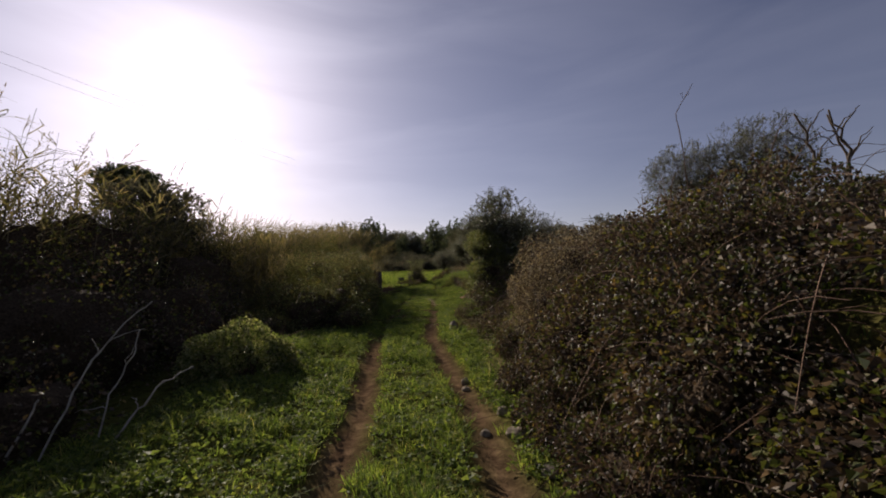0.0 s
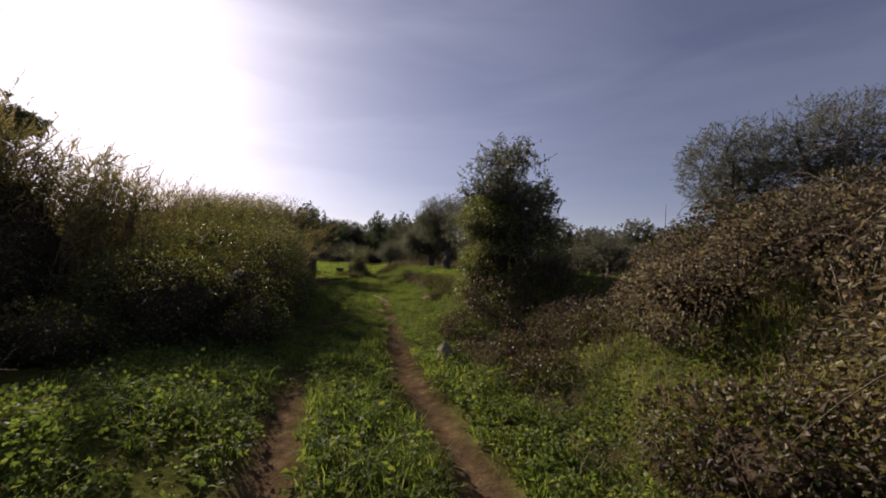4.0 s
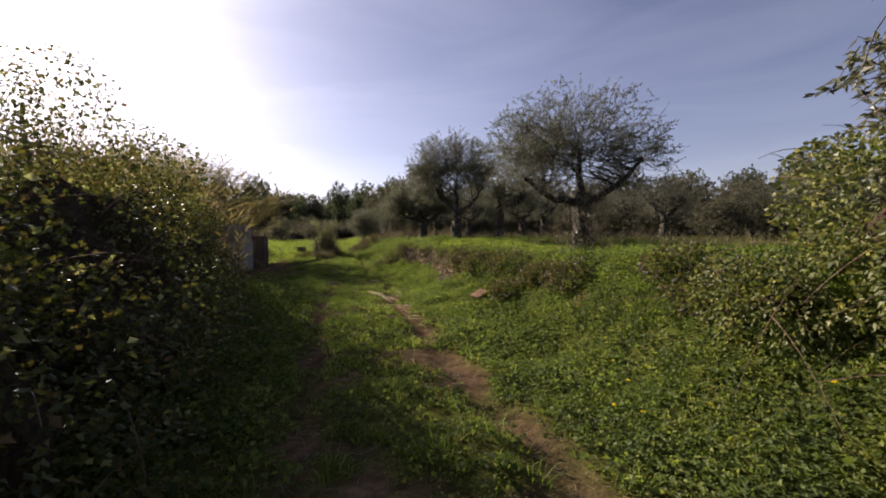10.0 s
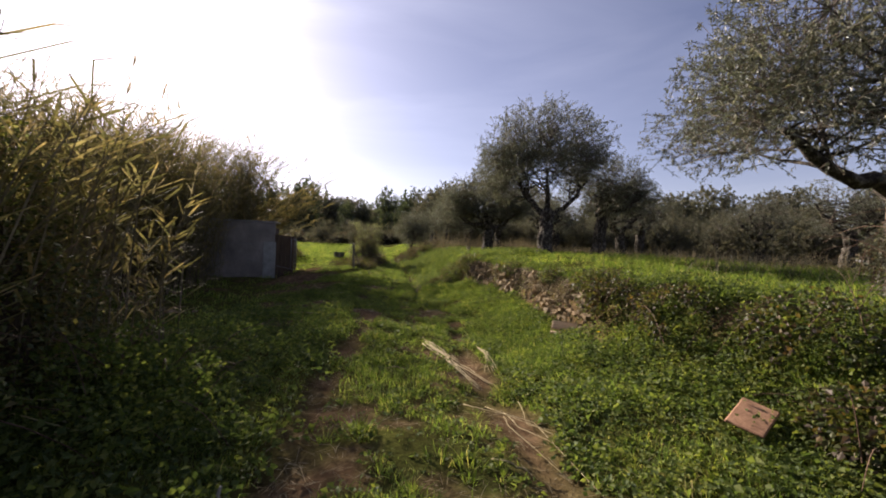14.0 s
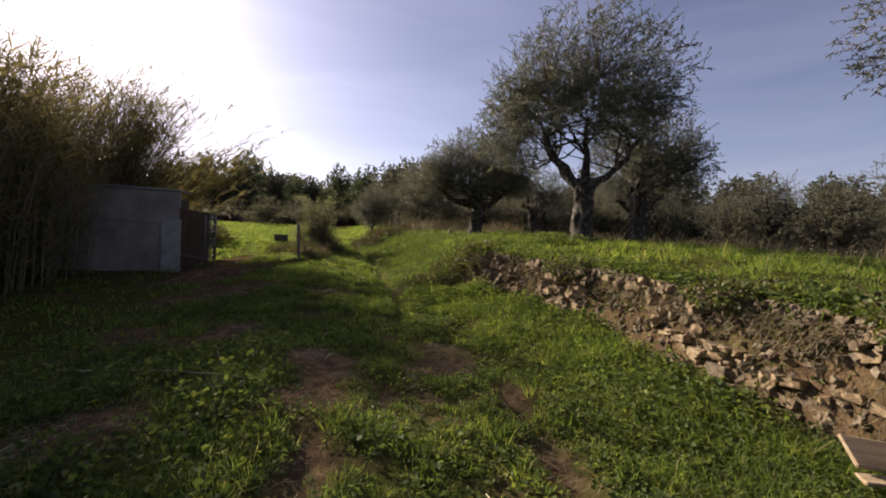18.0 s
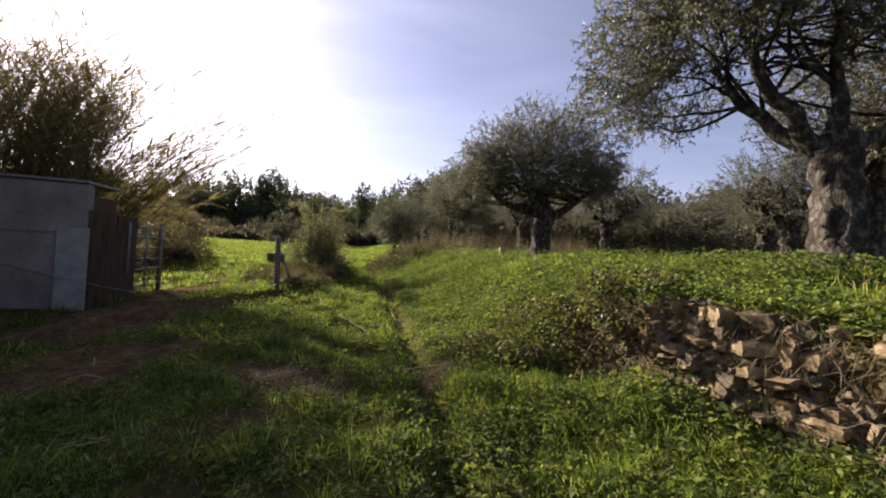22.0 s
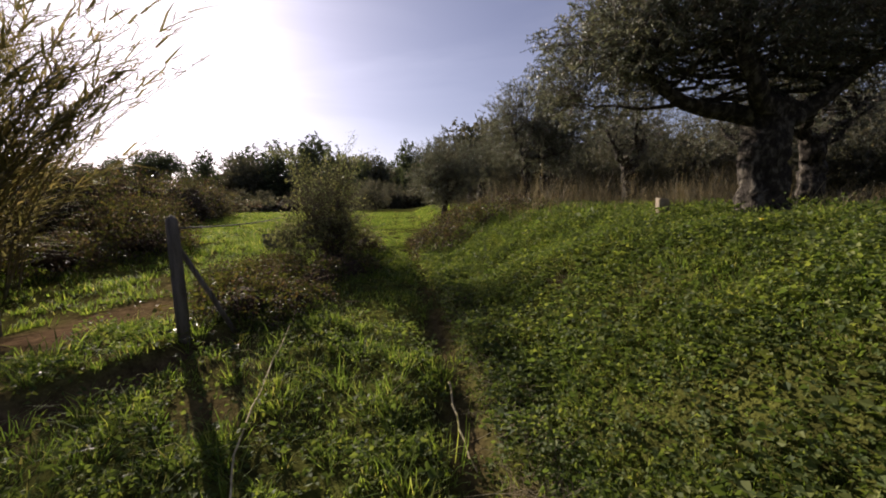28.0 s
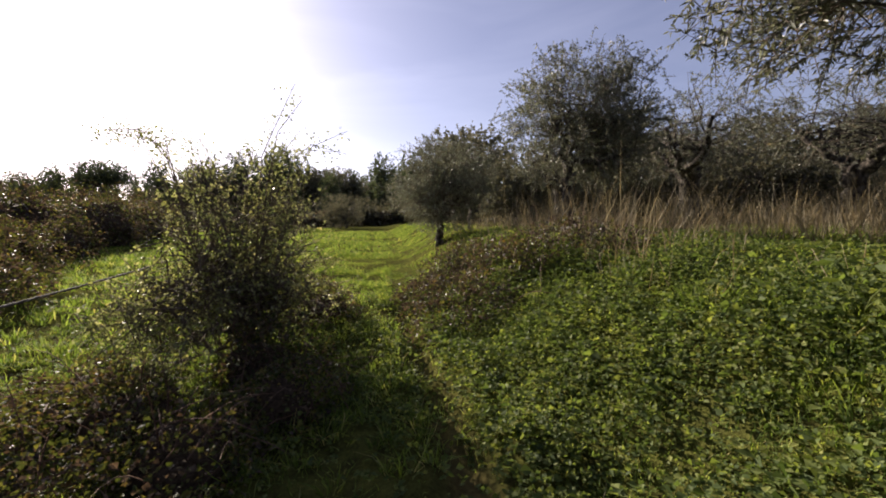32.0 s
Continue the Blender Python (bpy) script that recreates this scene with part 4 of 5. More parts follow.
thicket("olive_suckers", [(4.75, 22.15, gz(4.75, 22.15) + 0.6, 0.32, 0.3, 0.7), (5.25, 22.3, gz(5.25, 22.3) + 0.5, 0.3, 0.3, 0.7), (4.9, 22.0, gz(4.9, 22.0) + 1.1, 0.25, 0.25, 0.6), (4.4, 22.4, gz(4.4, 22.4) + 0.4, 0.3, 0.3, 0.6)], 2600, M_OLIVE, "upright sucker shoots crowding the foot of the old olive", "shoots", size=(0.06, 0.018), stems=90, shrink=0, mat2=M_DRY_LEAF, share2=0.5)

# the bush by the gateway
limb_tree("wild_rose_bush", (-1.6, 42.0, gz(-1.6, 42.0)), 0.04, (0, 0, 0.3), [(0.0, 0.0, 1.25, 0.75, 0.7, 0.8), (0.25, 0.3, 0.75, 0.7, 0.75, 0.75), (-0.35, -0.25, 0.6, 0.7, 0.75, 0.65)], 1150, 12, (0.036, 0.025), M_PALE_LIT_LEAF, "thorny wild rose bush with bare twigs and few leaves", "bush", limbs=14, seed=37, twig_len=0.6, gap=0.25, bark=M_TWIG)
thicket("bramble_patch", [(x, y, gz(x, y), 0.55, 0.6, h) for x, y, h in [(-1.4, 40.3, 0.4), (-1.0, 40.9, 0.4), (-1.3, 41.6, 0.55), (-1.0, 43.4, 0.6), (-2.3, 39.1, 0.34), (-1.85, 39.7, 0.4), (-2.5, 40.2, 0.42), (-2.0, 40.8, 0.5), (-1.5, 38.9, 0.32), (-1.95, 38.5, 0.28), (-2.9, 40.7, 0.4), (-2.6, 41.4, 0.45)]],
        38000, M_BRAMBLE, "tangled bramble at the foot of the gate post", "bramble", size=(0.04, 0.028), stems=260, mat2=M_DRY_LEAF, share2=0.3, shrink=0.55)
thicket("bramble_heap", heap([(-6.8, 45.0, 1.2, 1.3, 0.9), (-8.2, 46.5, 1.5, 1.5, 1.2), (-7.6, 43.2, 0.9, 0.9, 0.8), (-9.5, 49.0, 1.6, 1.8, 1.6)]), 16000, M_BRAMBLE, "low brown bramble heap along the field edge", "bramble", size=(0.07, 0.05), stems=120, mat2=M_DRY_LEAF, share2=0.5)

thicket("field_hedge", heap([(-12.0, 46.5, 1.8, 2.0, 3.0), (-12.6, 50.0, 2.0, 2.2, 3.1), (-12.8, 54.0, 2.0, 2.4, 2.9), (-12.9, 58.5, 2.0, 2.6, 2.8), (-14.5, 64.0, 2.4, 3.0, 2.8), (-10.6, 48.6, 1.1, 1.4, 1.5), (-10.8, 53.0, 1.1, 1.6, 1.4)]), 34000, M_BRAMBLE, "brown overgrown hedge along the edge of the field", "hedge", size=(0.11, 0.07), stems=160, stem_mat=M_TWIG, stem_len=1.3, mat2=M_DRY_LEAF, share2=0.55, shrink=0.6)

arc = [(math.radians(a), 78 + 7 * math.sin(3.1 * a)) for a in range(-38, 12, 3)]
thicket("far_scrub", heap([(d * math.sin(a), d * math.cos(a) + 8, 3.4, 2.6, 1.9 + 0.7 * math.sin(7 * a)) for a, d in arc]), 16000, M_OAK, "pale low scrub at the far end of the field", "scrub", size=(0.4, 0.28), stems=0, mat2=M_DRY_LEAF, share2=0.25, shrink=0.7)

# woods and far trees: a few kinds, repeated
oak = limb_tree("evergreen_tree", (16, 62, gz(16, 62)), 0.25, (0, 0, 2.2), [(0, 0, 5.0, 2.8, 2.8, 2.4), (1.2, 0.5, 3.8, 2.0, 2.0, 1.8), (-1.3, -0.4, 4.0, 1.9, 1.9, 1.7)], 700, 13, (0.26, 0.15), M_OAK, "dark evergreen tree at the edge of the fields", "tree", "far trees", seed=41, twig_len=0.7)
pine = limb_tree("conifer", (-8.0, 112, gz(-8, 112)), 0.22, (0, 0, 5.0), [(0, 0, 3.6, 2.7, 2.7, 3.0), (0, 0, 7.0, 1.9, 1.9, 2.4)], 600, 12, (0.34, 0.15), M_PINE, "dark conifer in the far tree line", "tree", "far trees", seed=43, twig_len=0.8, spread=0.5)
stone_pine = limb_tree("stone_pine", (-48, 118, gz(-48, 118)), 0.4, (0, 0, 7.2), [(0, 0, 10.0, 4.6, 4.4, 1.8), (2.6, 0.7, 8.6, 3.2, 3.0, 1.5), (-2.8, 0.4, 8.3, 3.0, 3.0, 1.4)], 1400, 9, (0.3, 0.12), M_PINE, "umbrella pine with an uneven dark crown", "tree", seed=47, twig_len=0.6, gap=0.15)
limb_tree("stone_pine", (-66, 88, gz(-66, 88)), 0.5, (0, 0, 18.5), [(0, 0, 21.6, 6.4, 6.0, 2.4), (-1.6, 0.4, 20.4, 4.8, 4.6, 1.9)], 1300, 9, (0.55, 0.24), M_PINE, "tall umbrella pine with a dark domed crown", "tree", seed=48, twig_len=0.8, gap=-0.3)
shrub = limb_tree("hedge_shrub", (6, 55, gz(6, 55)), 0.10, (0, 0, 0.6), [(0, 0, 1.6, 1.9, 1.7, 1.5), (1.1, 0.3, 1.2, 1.3, 1.3, 1.1)], 620, 14, (0.12, 0.062), M_OAK, "dense dark shrub in the hedge", "shrub", "hedge shrubs", seed=53)


def put(kind, x, y, size, turn):
    kind.scale = (1, 1, 1)
    c = copy_thing(kind, pose(x, y, gz(x, y) - 0.05, 0, 0, turn))
    c.matrix_basis = c.matrix_basis @ Matrix.Scale(size, 4)
    return c


limb_tree("evergreen_tree", (-9.9, 14.2, gz(-9.9, 14.2)), 0.14, (0, 0, 2.6), [(0, 0, 4.5, 1.75, 1.5, 0.65), (0.2, 0, 3.5, 1.6, 1.4, 1.0)], 1000, 12, (0.12, 0.07), M_OAK, "dark round-topped tree rising out of the reeds", "tree", seed=59, twig_len=0.4, gap=-0.2)
for x, y, z in [(7.5, 46.5, 0.95), (11.5, 46, 1.05), (10.5, 36.5, 0.9), (14, 40, 1.1), (6.2, 51, 0.9), (13, 52, 1.1), (17, 46, 1.0), (20, 38, 1.0), (9.5, 57, 1.0), (16, 31, 0.9), (21, 52, 1.1), (24, 44, 1.0), (25, 33, 0.9), (19, 61, 1.1), (4.5, 57, 1.0)]:
    put(grove, x, y, z, rng.uniform(0, 360))
for n in range(60):
    x = rng.uniform(6, 34)
    y = rng.uniform(max(41, 55 - 0.75 * x), 62)
    put(shrub, x, y, rng.uniform(0.7, 1.15), rng.uniform(0, 360))
for n in range(34):
    put(shrub if n % 4 else grove, rng.uniform(18, 40), rng.uniform(12, 44), rng.uniform(0.8, 1.2), rng.uniform(0, 360))
for n in range(40):
    az = math.radians(-6 + n * 1.9 + rng.uniform(-0.8, 0.8))
    d = rng.uniform(62, 90)
    tall = az > 0.12
    put(oak if tall and n % 3 else shrub, d * math.sin(az), 6 + d * math.cos(az), rng.uniform(0.9, 1.4), rng.uniform(0, 360))
for n in range(70):
    az = math.radians(-33 + n * 0.62 + rng.uniform(-0.3, 0.3))
    d = rng.uniform(118, 150)
    put(oak if n % 4 == 0 else pine, d * math.sin(az), 5 + d * math.cos(az), rng.uniform(1.1, 1.6) * (0.8 if az < -0.3 else 1.05), rng.uniform(0, 360))
for n in range(70):
    az = math.radians(-36 + n * 1.15 + rng.uniform(-0.5, 0.5))
    d = rng.uniform(95, 125)
    put(shrub, d * math.sin(az), d * math.cos(az), rng.uniform(0.8, 1.2), rng.uniform(0, 360))
for n in range(34):
    az = math.radians(22 + n * 2.0 + rng.uniform(-0.6, 0.6))
    d = rng.uniform(75, 120)
    put(oak if n % 3 else pine, d * math.sin(az), d * math.cos(az), rng.uniform(0.7, 1.1), rng.uniform(0, 360))
for n in range(34):
    x, y = rng.uniform(-28, -8), rng.uniform(45, 78)
    if x < -11 - (y - 44) * 0.25:
        put(shrub, x, y, rng.uniform(0.6, 1.0), rng.uniform(0, 360))
put(oak, 30.3, 57.1, 0.95, 20)
put(oak, 5.6, 67.0, 0.95, 70)
for n in range(30):
    az = math.radians(24 + n * 1.9)
    put(shrub, rng.uniform(40, 56) * math.sin(az), 10 + rng.uniform(40, 56) * math.cos(az), rng.uniform(0.9, 1.2), rng.uniform(0, 360))
for n in range(16):
    put(oak if n % 3 == 0 else shrub, rng.uniform(-24, -12), rng.uniform(-8, 34), rng.uniform(0.55, 0.8), rng.uniform(0, 360))

# ---- grass and herbs ----
def scatter(n, x0, x1, y0, y1):
    return rng.uniform(x0, x1, n), rng.uniform(y0, y1, n)


def grass(name, n, region, length, width, label, mat, wear_max=0.45, bend=0.5, clump=0.9, density=None):
    x, y = scatter(n, *region)
    w = wear_at(x, y)
    p = np.stack([x, y, 0 * x], 1)
    keep = rng.random(n) > np.clip(w / wear_max, 0, 1) ** 1.5
    c = lump(p, 0.30, 1.0) + 0.7 * lump(p, 0.9, 6.0)
    keep &= rng.random(n) < np.clip(0.75 + clump * c, 0.1, 1)
    if density is not None:
        keep &= rng.random(n) < density(x, y)
    x, y, c = x[keep], y[keep], c[keep]
    s = Soup()
    at = np.stack([x, y, ground_z(x, y) - 0.01], 1)
    way = np.stack([rng.normal(size=len(x)) * 0.35, rng.normal(size=len(x)) * 0.35, np.ones(len(x))], 1)
    k = np.clip(1 + 0.7 * c, 0.35, 2.2) * rng.uniform(0.6, 1.25, len(x))
    blades(s, at, way, length * k, width, rng.uniform(0.2, 1.0, len(x)) * bend * 2)
    return tagged(new(name, s.mesh(name, mat, False)), label, "grass", kind="stuff")


def herbs(name, n, region, size, height, label, mat, density=None, wear_max=0.5):
    """Low broad-leaved plants: leaves in loose whorls on short stalks."""
    x, y = scatter(n, *region)
    keep = rng.random(n) > np.clip(wear_at(x, y) / wear_max, 0, 1)
    if density is not None:
        keep &= rng.random(n) < density(x, y)
    x, y = x[keep], y[keep]
    p = np.stack([x, y, 0 * x], 1)
    c = lump(p, 0.38, 4.0) + 0.6 * lump(p, 1.1, 8.0)
    keep = rng.random(len(x)) < np.clip(0.75 + 0.6 * c, 0.25, 1)
    x, y, c = x[keep], y[keep], c[keep]
    h = height * rng.uniform(0.15, 1.2, len(x)) * np.clip(1 + 0.6 * c, 0.4, 2)
    grow = np.clip(rng.lognormal(0, 0.35, len(x)), 0.5, 2.2)
    at = np.stack([x, y, ground_z(x, y) + h], 1)
    turn = rng.uniform(0, 2 * np.pi, len(x))
    s = Soup()
    for k in range(3):
        t = turn + k * 2.1
        way = np.stack([np.cos(t), np.sin(t), rng.uniform(-0.1, 0.5, len(x))], 1)
        z = rng.uniform(0.7, 1.25, len(x)) * grow
        leaves(s, at, way, size * z, size * 0.85 * z, 0.12, 0.12, True)
    return tagged(new(name, s.mesh(name, mat, False)), label, "plants", kind="stuff")


def clump_spots(n, region, density, wear_max, patchy):
    x, y = scatter(n, *region)
    p = np.stack([x, y, 0 * x], 1)
    keep = rng.random(n) > np.clip(wear_at(x, y) / wear_max, 0, 1)
    keep &= rng.random(n) < np.clip(0.6 + patchy * (lump(p, 0.5, 11.0) + 0.8 * lump(p, 1.6, 14.0)), 0.04, 1)
    if density is not None:
        keep &= rng.random(n) < density(x, y)
    return x[keep], y[keep]


def weed_clumps(n, region, radius, height, leaf, label, mat, density=None, per=44, wear_max=0.7, patchy=0.9):
    """Low domes of broad leaves, each plant standing clear of the next."""
    x, y = clump_spots(n, region, density, wear_max, patchy)
    grow = np.clip(rng.lognormal(0, 0.4, len(x)), 0.45, 2.2)
    k = np.repeat(np.arange(len(x)), per)
    r, a = np.sqrt(rng.random(len(k))), rng.uniform(0, 2 * np.pi, len(k))
    px, py = x[k] + np.cos(a) * r * radius * grow[k], y[k] + np.sin(a) * r * radius * grow[k]
    h = height * grow[k] * (1 - 0.75 * r**2) * rng.uniform(0.45, 1.1, len(k))
    way = np.stack([np.cos(a) * (0.3 + r), np.sin(a) * (0.3 + r), rng.uniform(-0.15, 0.75, len(k))], 1) + rng.normal(size=(len(k), 3)) * 0.35
    z = rng.uniform(0.6, 1.3, len(k)) * (0.75 + 0.25 * grow[k])
    s = Soup()
    leaves(s, np.stack([px, py, ground_z(px, py) + h], 1), way, leaf * z, leaf * 0.72 * z, 0.14, 0.2, True)
    return tagged(new("weed_clumps", s.mesh("weed_clumps", mat, False)), label, "plants", kind="stuff")


def grass_tufts(n, region, radius, length, width, label, mat, density=None, per=26, wear_max=0.6, patchy=0.8):
    """Tussocks: blades that spread from a common foot."""
    x, y = clump_spots(n, region, density, wear_max, patchy)
    grow = np.clip(rng.lognormal(0, 0.35, len(x)), 0.5, 2.0)
    k = np.repeat(np.arange(len(x)), per)
    r, a = np.sqrt(rng.random(len(k))), rng.uniform(0, 2 * np.pi, len(k))
    px, py = x[k] + np.cos(a) * r * radius * grow[k], y[k] + np.sin(a) * r * radius * grow[k]
    way = np.stack([np.cos(a) * r * 0.7, np.sin(a) * r * 0.7, np.ones(len(k))], 1) + rng.normal(size=(len(k), 3)) * 0.22
    s = Soup()
    blades(s, np.stack([px, py, ground_z(px, py) - 0.01], 1), way, length * grow[k] * rng.uniform(0.5, 1.2, len(k)), width, rng.uniform(0.2, 0.9, len(k)))
    return tagged(new("grass_tufts", s.mesh("grass_tufts", mat, False)), label, "grass", kind="stuff")


on_bank = lambda x, y: np.clip((x - np.interp(y, BY, BF) + 0.4) / 0.4, 0, 1)  # noqa: E731
off_bank = lambda x, y: 1 - on_bank(x, y)  # noqa: E731
grass("grass", 120000, (-3.8, 3.6, -1.5, 14), 0.105, 0.009, "lush green grass on and beside the track", M_GRASS)
grass("grass", 165000, (-4.5, 3.2, 14, 34), 0.085, 0.007, "short green grass with bare patches", M_GRASS)
grass("grass", 130000, (-4.5, 4.2, 31, 52), 0.085, 0.007, "bright green grass beside the footpath", M_GRASS)
grass("grass", 26000, (-5, 3.5, 51, 68), 0.15, 0.022, "bright grass where the path runs on", M_GRASS)
grass("grass", 110000, (2.2, 12, 11, 48), 0.09, 0.012, "grass on the olive terrace", M_GRASS)
grass("grass", 80000, (-16, -3.5, 30, 75), 0.13, 0.022, "sunlit grass of the field beyond the gate", M_GRASS)
herbs("broad_leaved_weeds", 62000, (0.3, 4.4, 31, 46), 0.029, 0.12, "dense low nettles and clover on the bank", M_HERB, on_bank)
herbs("broad_leaved_weeds", 42000, (0.6, 3.0, 12, 31), 0.03, 0.10, "green weeds covering the bank", M_HERB, on_bank)
herbs("broad_leaved_weeds", 900, (-3.6, -1.2, 34, 42), 0.034, 0.2, "dark tangled weeds round the gate post", M_BRAMBLE, lambda x, y: np.exp(-((x + 2.2) / 0.7) ** 2 - ((y - 38.4) / 2.4) ** 2), wear_max=3.0)
herbs("broad_leaved_weeds", 14000, (-3.4, 1.4, -1, 12), 0.035, 0.10, "clover among the grass", M_HERB)
herbs("broad_leaved_weeds", 22000, (-4.6, 0.6, 13, 44), 0.03, 0.07, "clover in the shade of the reeds", M_HERB)
herbs("broad_leaved_weeds", 30000, (0.1, 2.3, 13, 32.6), 0.027, 0.07, "clover carpet between the track and the wall", M_HERB, off_bank)
herbs("broad_leaved_weeds", 9000, (1.2, 2.7, 24, 32.6), 0.032, 0.12, "weeds and ivy rooted in the wall", M_HERB, on_bank, wear_max=3.0)
on_track = lambda x, y: (np.abs(x - centre_x(y)) < 1.0) * 0.5 + 0.5  # noqa: E731
weed_clumps(2300, (-3.9, 1.6, -1, 13), 0.13, 0.13, 0.042, "leafy clover and mallow clumps beside the track", M_HERB, lambda x, y: 1.15 - on_track(x, y))
weed_clumps(340, (0.7, 3.2, 6.5, 12.5), 0.13, 0.15, 0.04, "lush green weeds below the withered bank", M_HERB, patchy=0.5)
weed_clumps(3000, (-3.9, 2.2, 13, 34), 0.11, 0.08, 0.036, "low clover clumps on the track", M_HERB, off_bank)
weed_clumps(1700, (-4.6, -1.7, 16, 30), 0.16, 0.2, 0.048, "dark nettle clumps in the shade of the reeds", M_HERB, lambda x, y: np.interp(y, [24, 28], [1, 0.3]))
weed_clumps(2800, (0.4, 3.3, 11.5, 24.6), 0.14, 0.13, 0.033, "green weed clumps covering the bank", M_HERB, on_bank, patchy=0.6)
weed_clumps(3000, (0.6, 4.6, 31.8, 45), 0.14, 0.13, 0.03, "nettle and dead-nettle clumps on the bank", M_HERB, on_bank, per=56, wear_max=2.0, patchy=0.6)
weed_clumps(1500, (-3.8, 0.9, 31, 45), 0.11, 0.1, 0.036, "weed clumps along the footpath", M_HERB, off_bank)
weed_clumps(600, (2.3, 9.5, 13, 42), 0.13, 0.06, 0.034, "low weeds on the olive terrace", M_HERB)
grass_tufts(1500, (-3.7, 1.5, -1, 14), 0.06, 0.17, 0.008, "tussocks of lush grass", M_GRASS)
grass_tufts(3400, (-3.9, 2.2, 13, 33), 0.05, 0.12, 0.007, "small tussocks of grass on the track", M_GRASS, off_bank)
grass_tufts(2400, (-4.2, 1.4, 31, 48), 0.06, 0.15, 0.008, "tussocks beside the footpath", M_GRASS, off_bank)
grass_tufts(2200, (2.2, 10, 12, 44), 0.07, 0.16, 0.010, "grass tussocks on the olive terrace", M_GRASS)
grass_tufts(1100, (-9, -2.5, 37, 60), 0.09, 0.17, 0.016, "tussocks in the sunlit field", M_GRASS)
straw_zone = lambda x, y: np.clip(lump(np.stack([x, y, 0 * x], 1), 1.3, 2.0) + 0.35, 0, 1)  # noqa: E731
grass("dry_grass", 16000, (2.0, 14, 37, 52), 0.55, 0.008, "tall straw-coloured dry grass under the olives", M_STRAW, density=lambda x, y: straw_zone(x, y) * np.clip((y - 40.5 + 0.2 * x) / 2, 0, 1))
grass("dry_grass", 7000, (2.5, 9, 41.5, 47), 0.85, 0.009, "tall dead stalks standing under the olives", M_STRAW, bend=0.15, density=straw_zone)
grass("dry_grass", 24000, (0.9, 5.5, 6.5, 13.6), 0.28, 0.006, "dead brown grass on the shaded bank", M_STRAW, density=lambda x, y: on_bank(x, y) * straw_zone(x, y))
grass("grass", 45000, (0.4, 4.2, 33, 42), 0.07, 0.006, "short grass among the weeds of the bank", M_GRASS, wear_max=2.0)
steep = lambda x, y: np.clip((x - np.interp(y, BY, BF) + 0.2) / 0.2, 0, 1) * np.clip((np.interp(y, BY, BT) + 0.2 - x) / 0.2, 0, 1)  # noqa: E731
grass("grass", 30000, (0.5, 3.2, 6, 24.4), 0.1, 0.007, "grass and weeds rooted on the bank face", M_GRASS, wear_max=3.0, density=steep)
grass("dry_grass", 16000, (1.0, 3.4, 6.5, 11.5), 0.22, 0.005, "straw-coloured dead grass over the bank", M_STRAW, wear_max=3.0, density=steep)
weed_clumps(620, (1.6, 2.7, 24.2, 32), 0.12, 0.1, 0.03, "weeds and ivy hanging on the stone wall", M_HERB, steep, wear_max=3.0, patchy=1.3)
weed_clumps(260, (1.6, 2.9, 24.0, 31.8), 0.16, 0.13, 0.036, "weeds overhanging the wall head", M_HERB, lambda x, y: np.exp(-((x - np.interp(y, BY, BT)) / 0.12) ** 2), wear_max=3.0, patchy=0.8)
grass_tufts(2600, (0.5, 2.3, 23.5, 32.5), 0.07, 0.11, 0.007, "lush long grass at the foot of the wall", M_GRASS, lambda x, y: np.clip((np.interp(y, BY, BF) - x) / 0.15, 0, 1) * np.clip((x - np.interp(y, BY, BF) + 1.3) / 0.5, 0, 1), wear_max=2.0, patchy=0.5)
weed_clumps(900, (0.8, 3.1, 8, 24.4), 0.12, 0.11, 0.034, "weeds on the steep of the bank", M_HERB, steep, wear_max=3.0, patchy=0.5)
grass("dry_grass", 9000, (5.5, 16, 21, 40), 0.5, 0.009, "brown dry grass behind the trees", M_STRAW, density=straw_zone)

# ---- stone terrace wall ----
wall = thing("dry_stone_wall", (2.1, 24.6, gz(1.6, 24.6)), "tumbled dry stone terrace wall of brown schist", "stone wall")


def stone_mesh(name, size, mat, seed):
    r = np.random.default_rng(seed)
    bm = bmesh.new()
    bmesh.ops.create_cube(bm, size=1.0)
    for v in bm.verts:
        v.co += Vector(r.normal(size=3) * 0.14)
    bmesh.ops.subdivide_edges(bm, edges=bm.edges[:], cuts=2, use_grid_fill=True)
    for v in bm.verts:
        v.co = Vector([c * s for c, s in zip(v.co * (1 - 0.3 * max(0.0, v.co.length - 0.58)) + Vector(r.normal(size=3) * 0.035), size)])
    me = bpy.data.meshes.new(name)
    bm.to_mesh(me)
    bm.free()
    me.materials.append(mat)
    return me


stones = [stone_mesh("stone", (1.0, 1.0, 1.0), M_STONE, 60 + k) for k in range(9)]
inv = wall.matrix_basis.inverted()
rise = 0.02
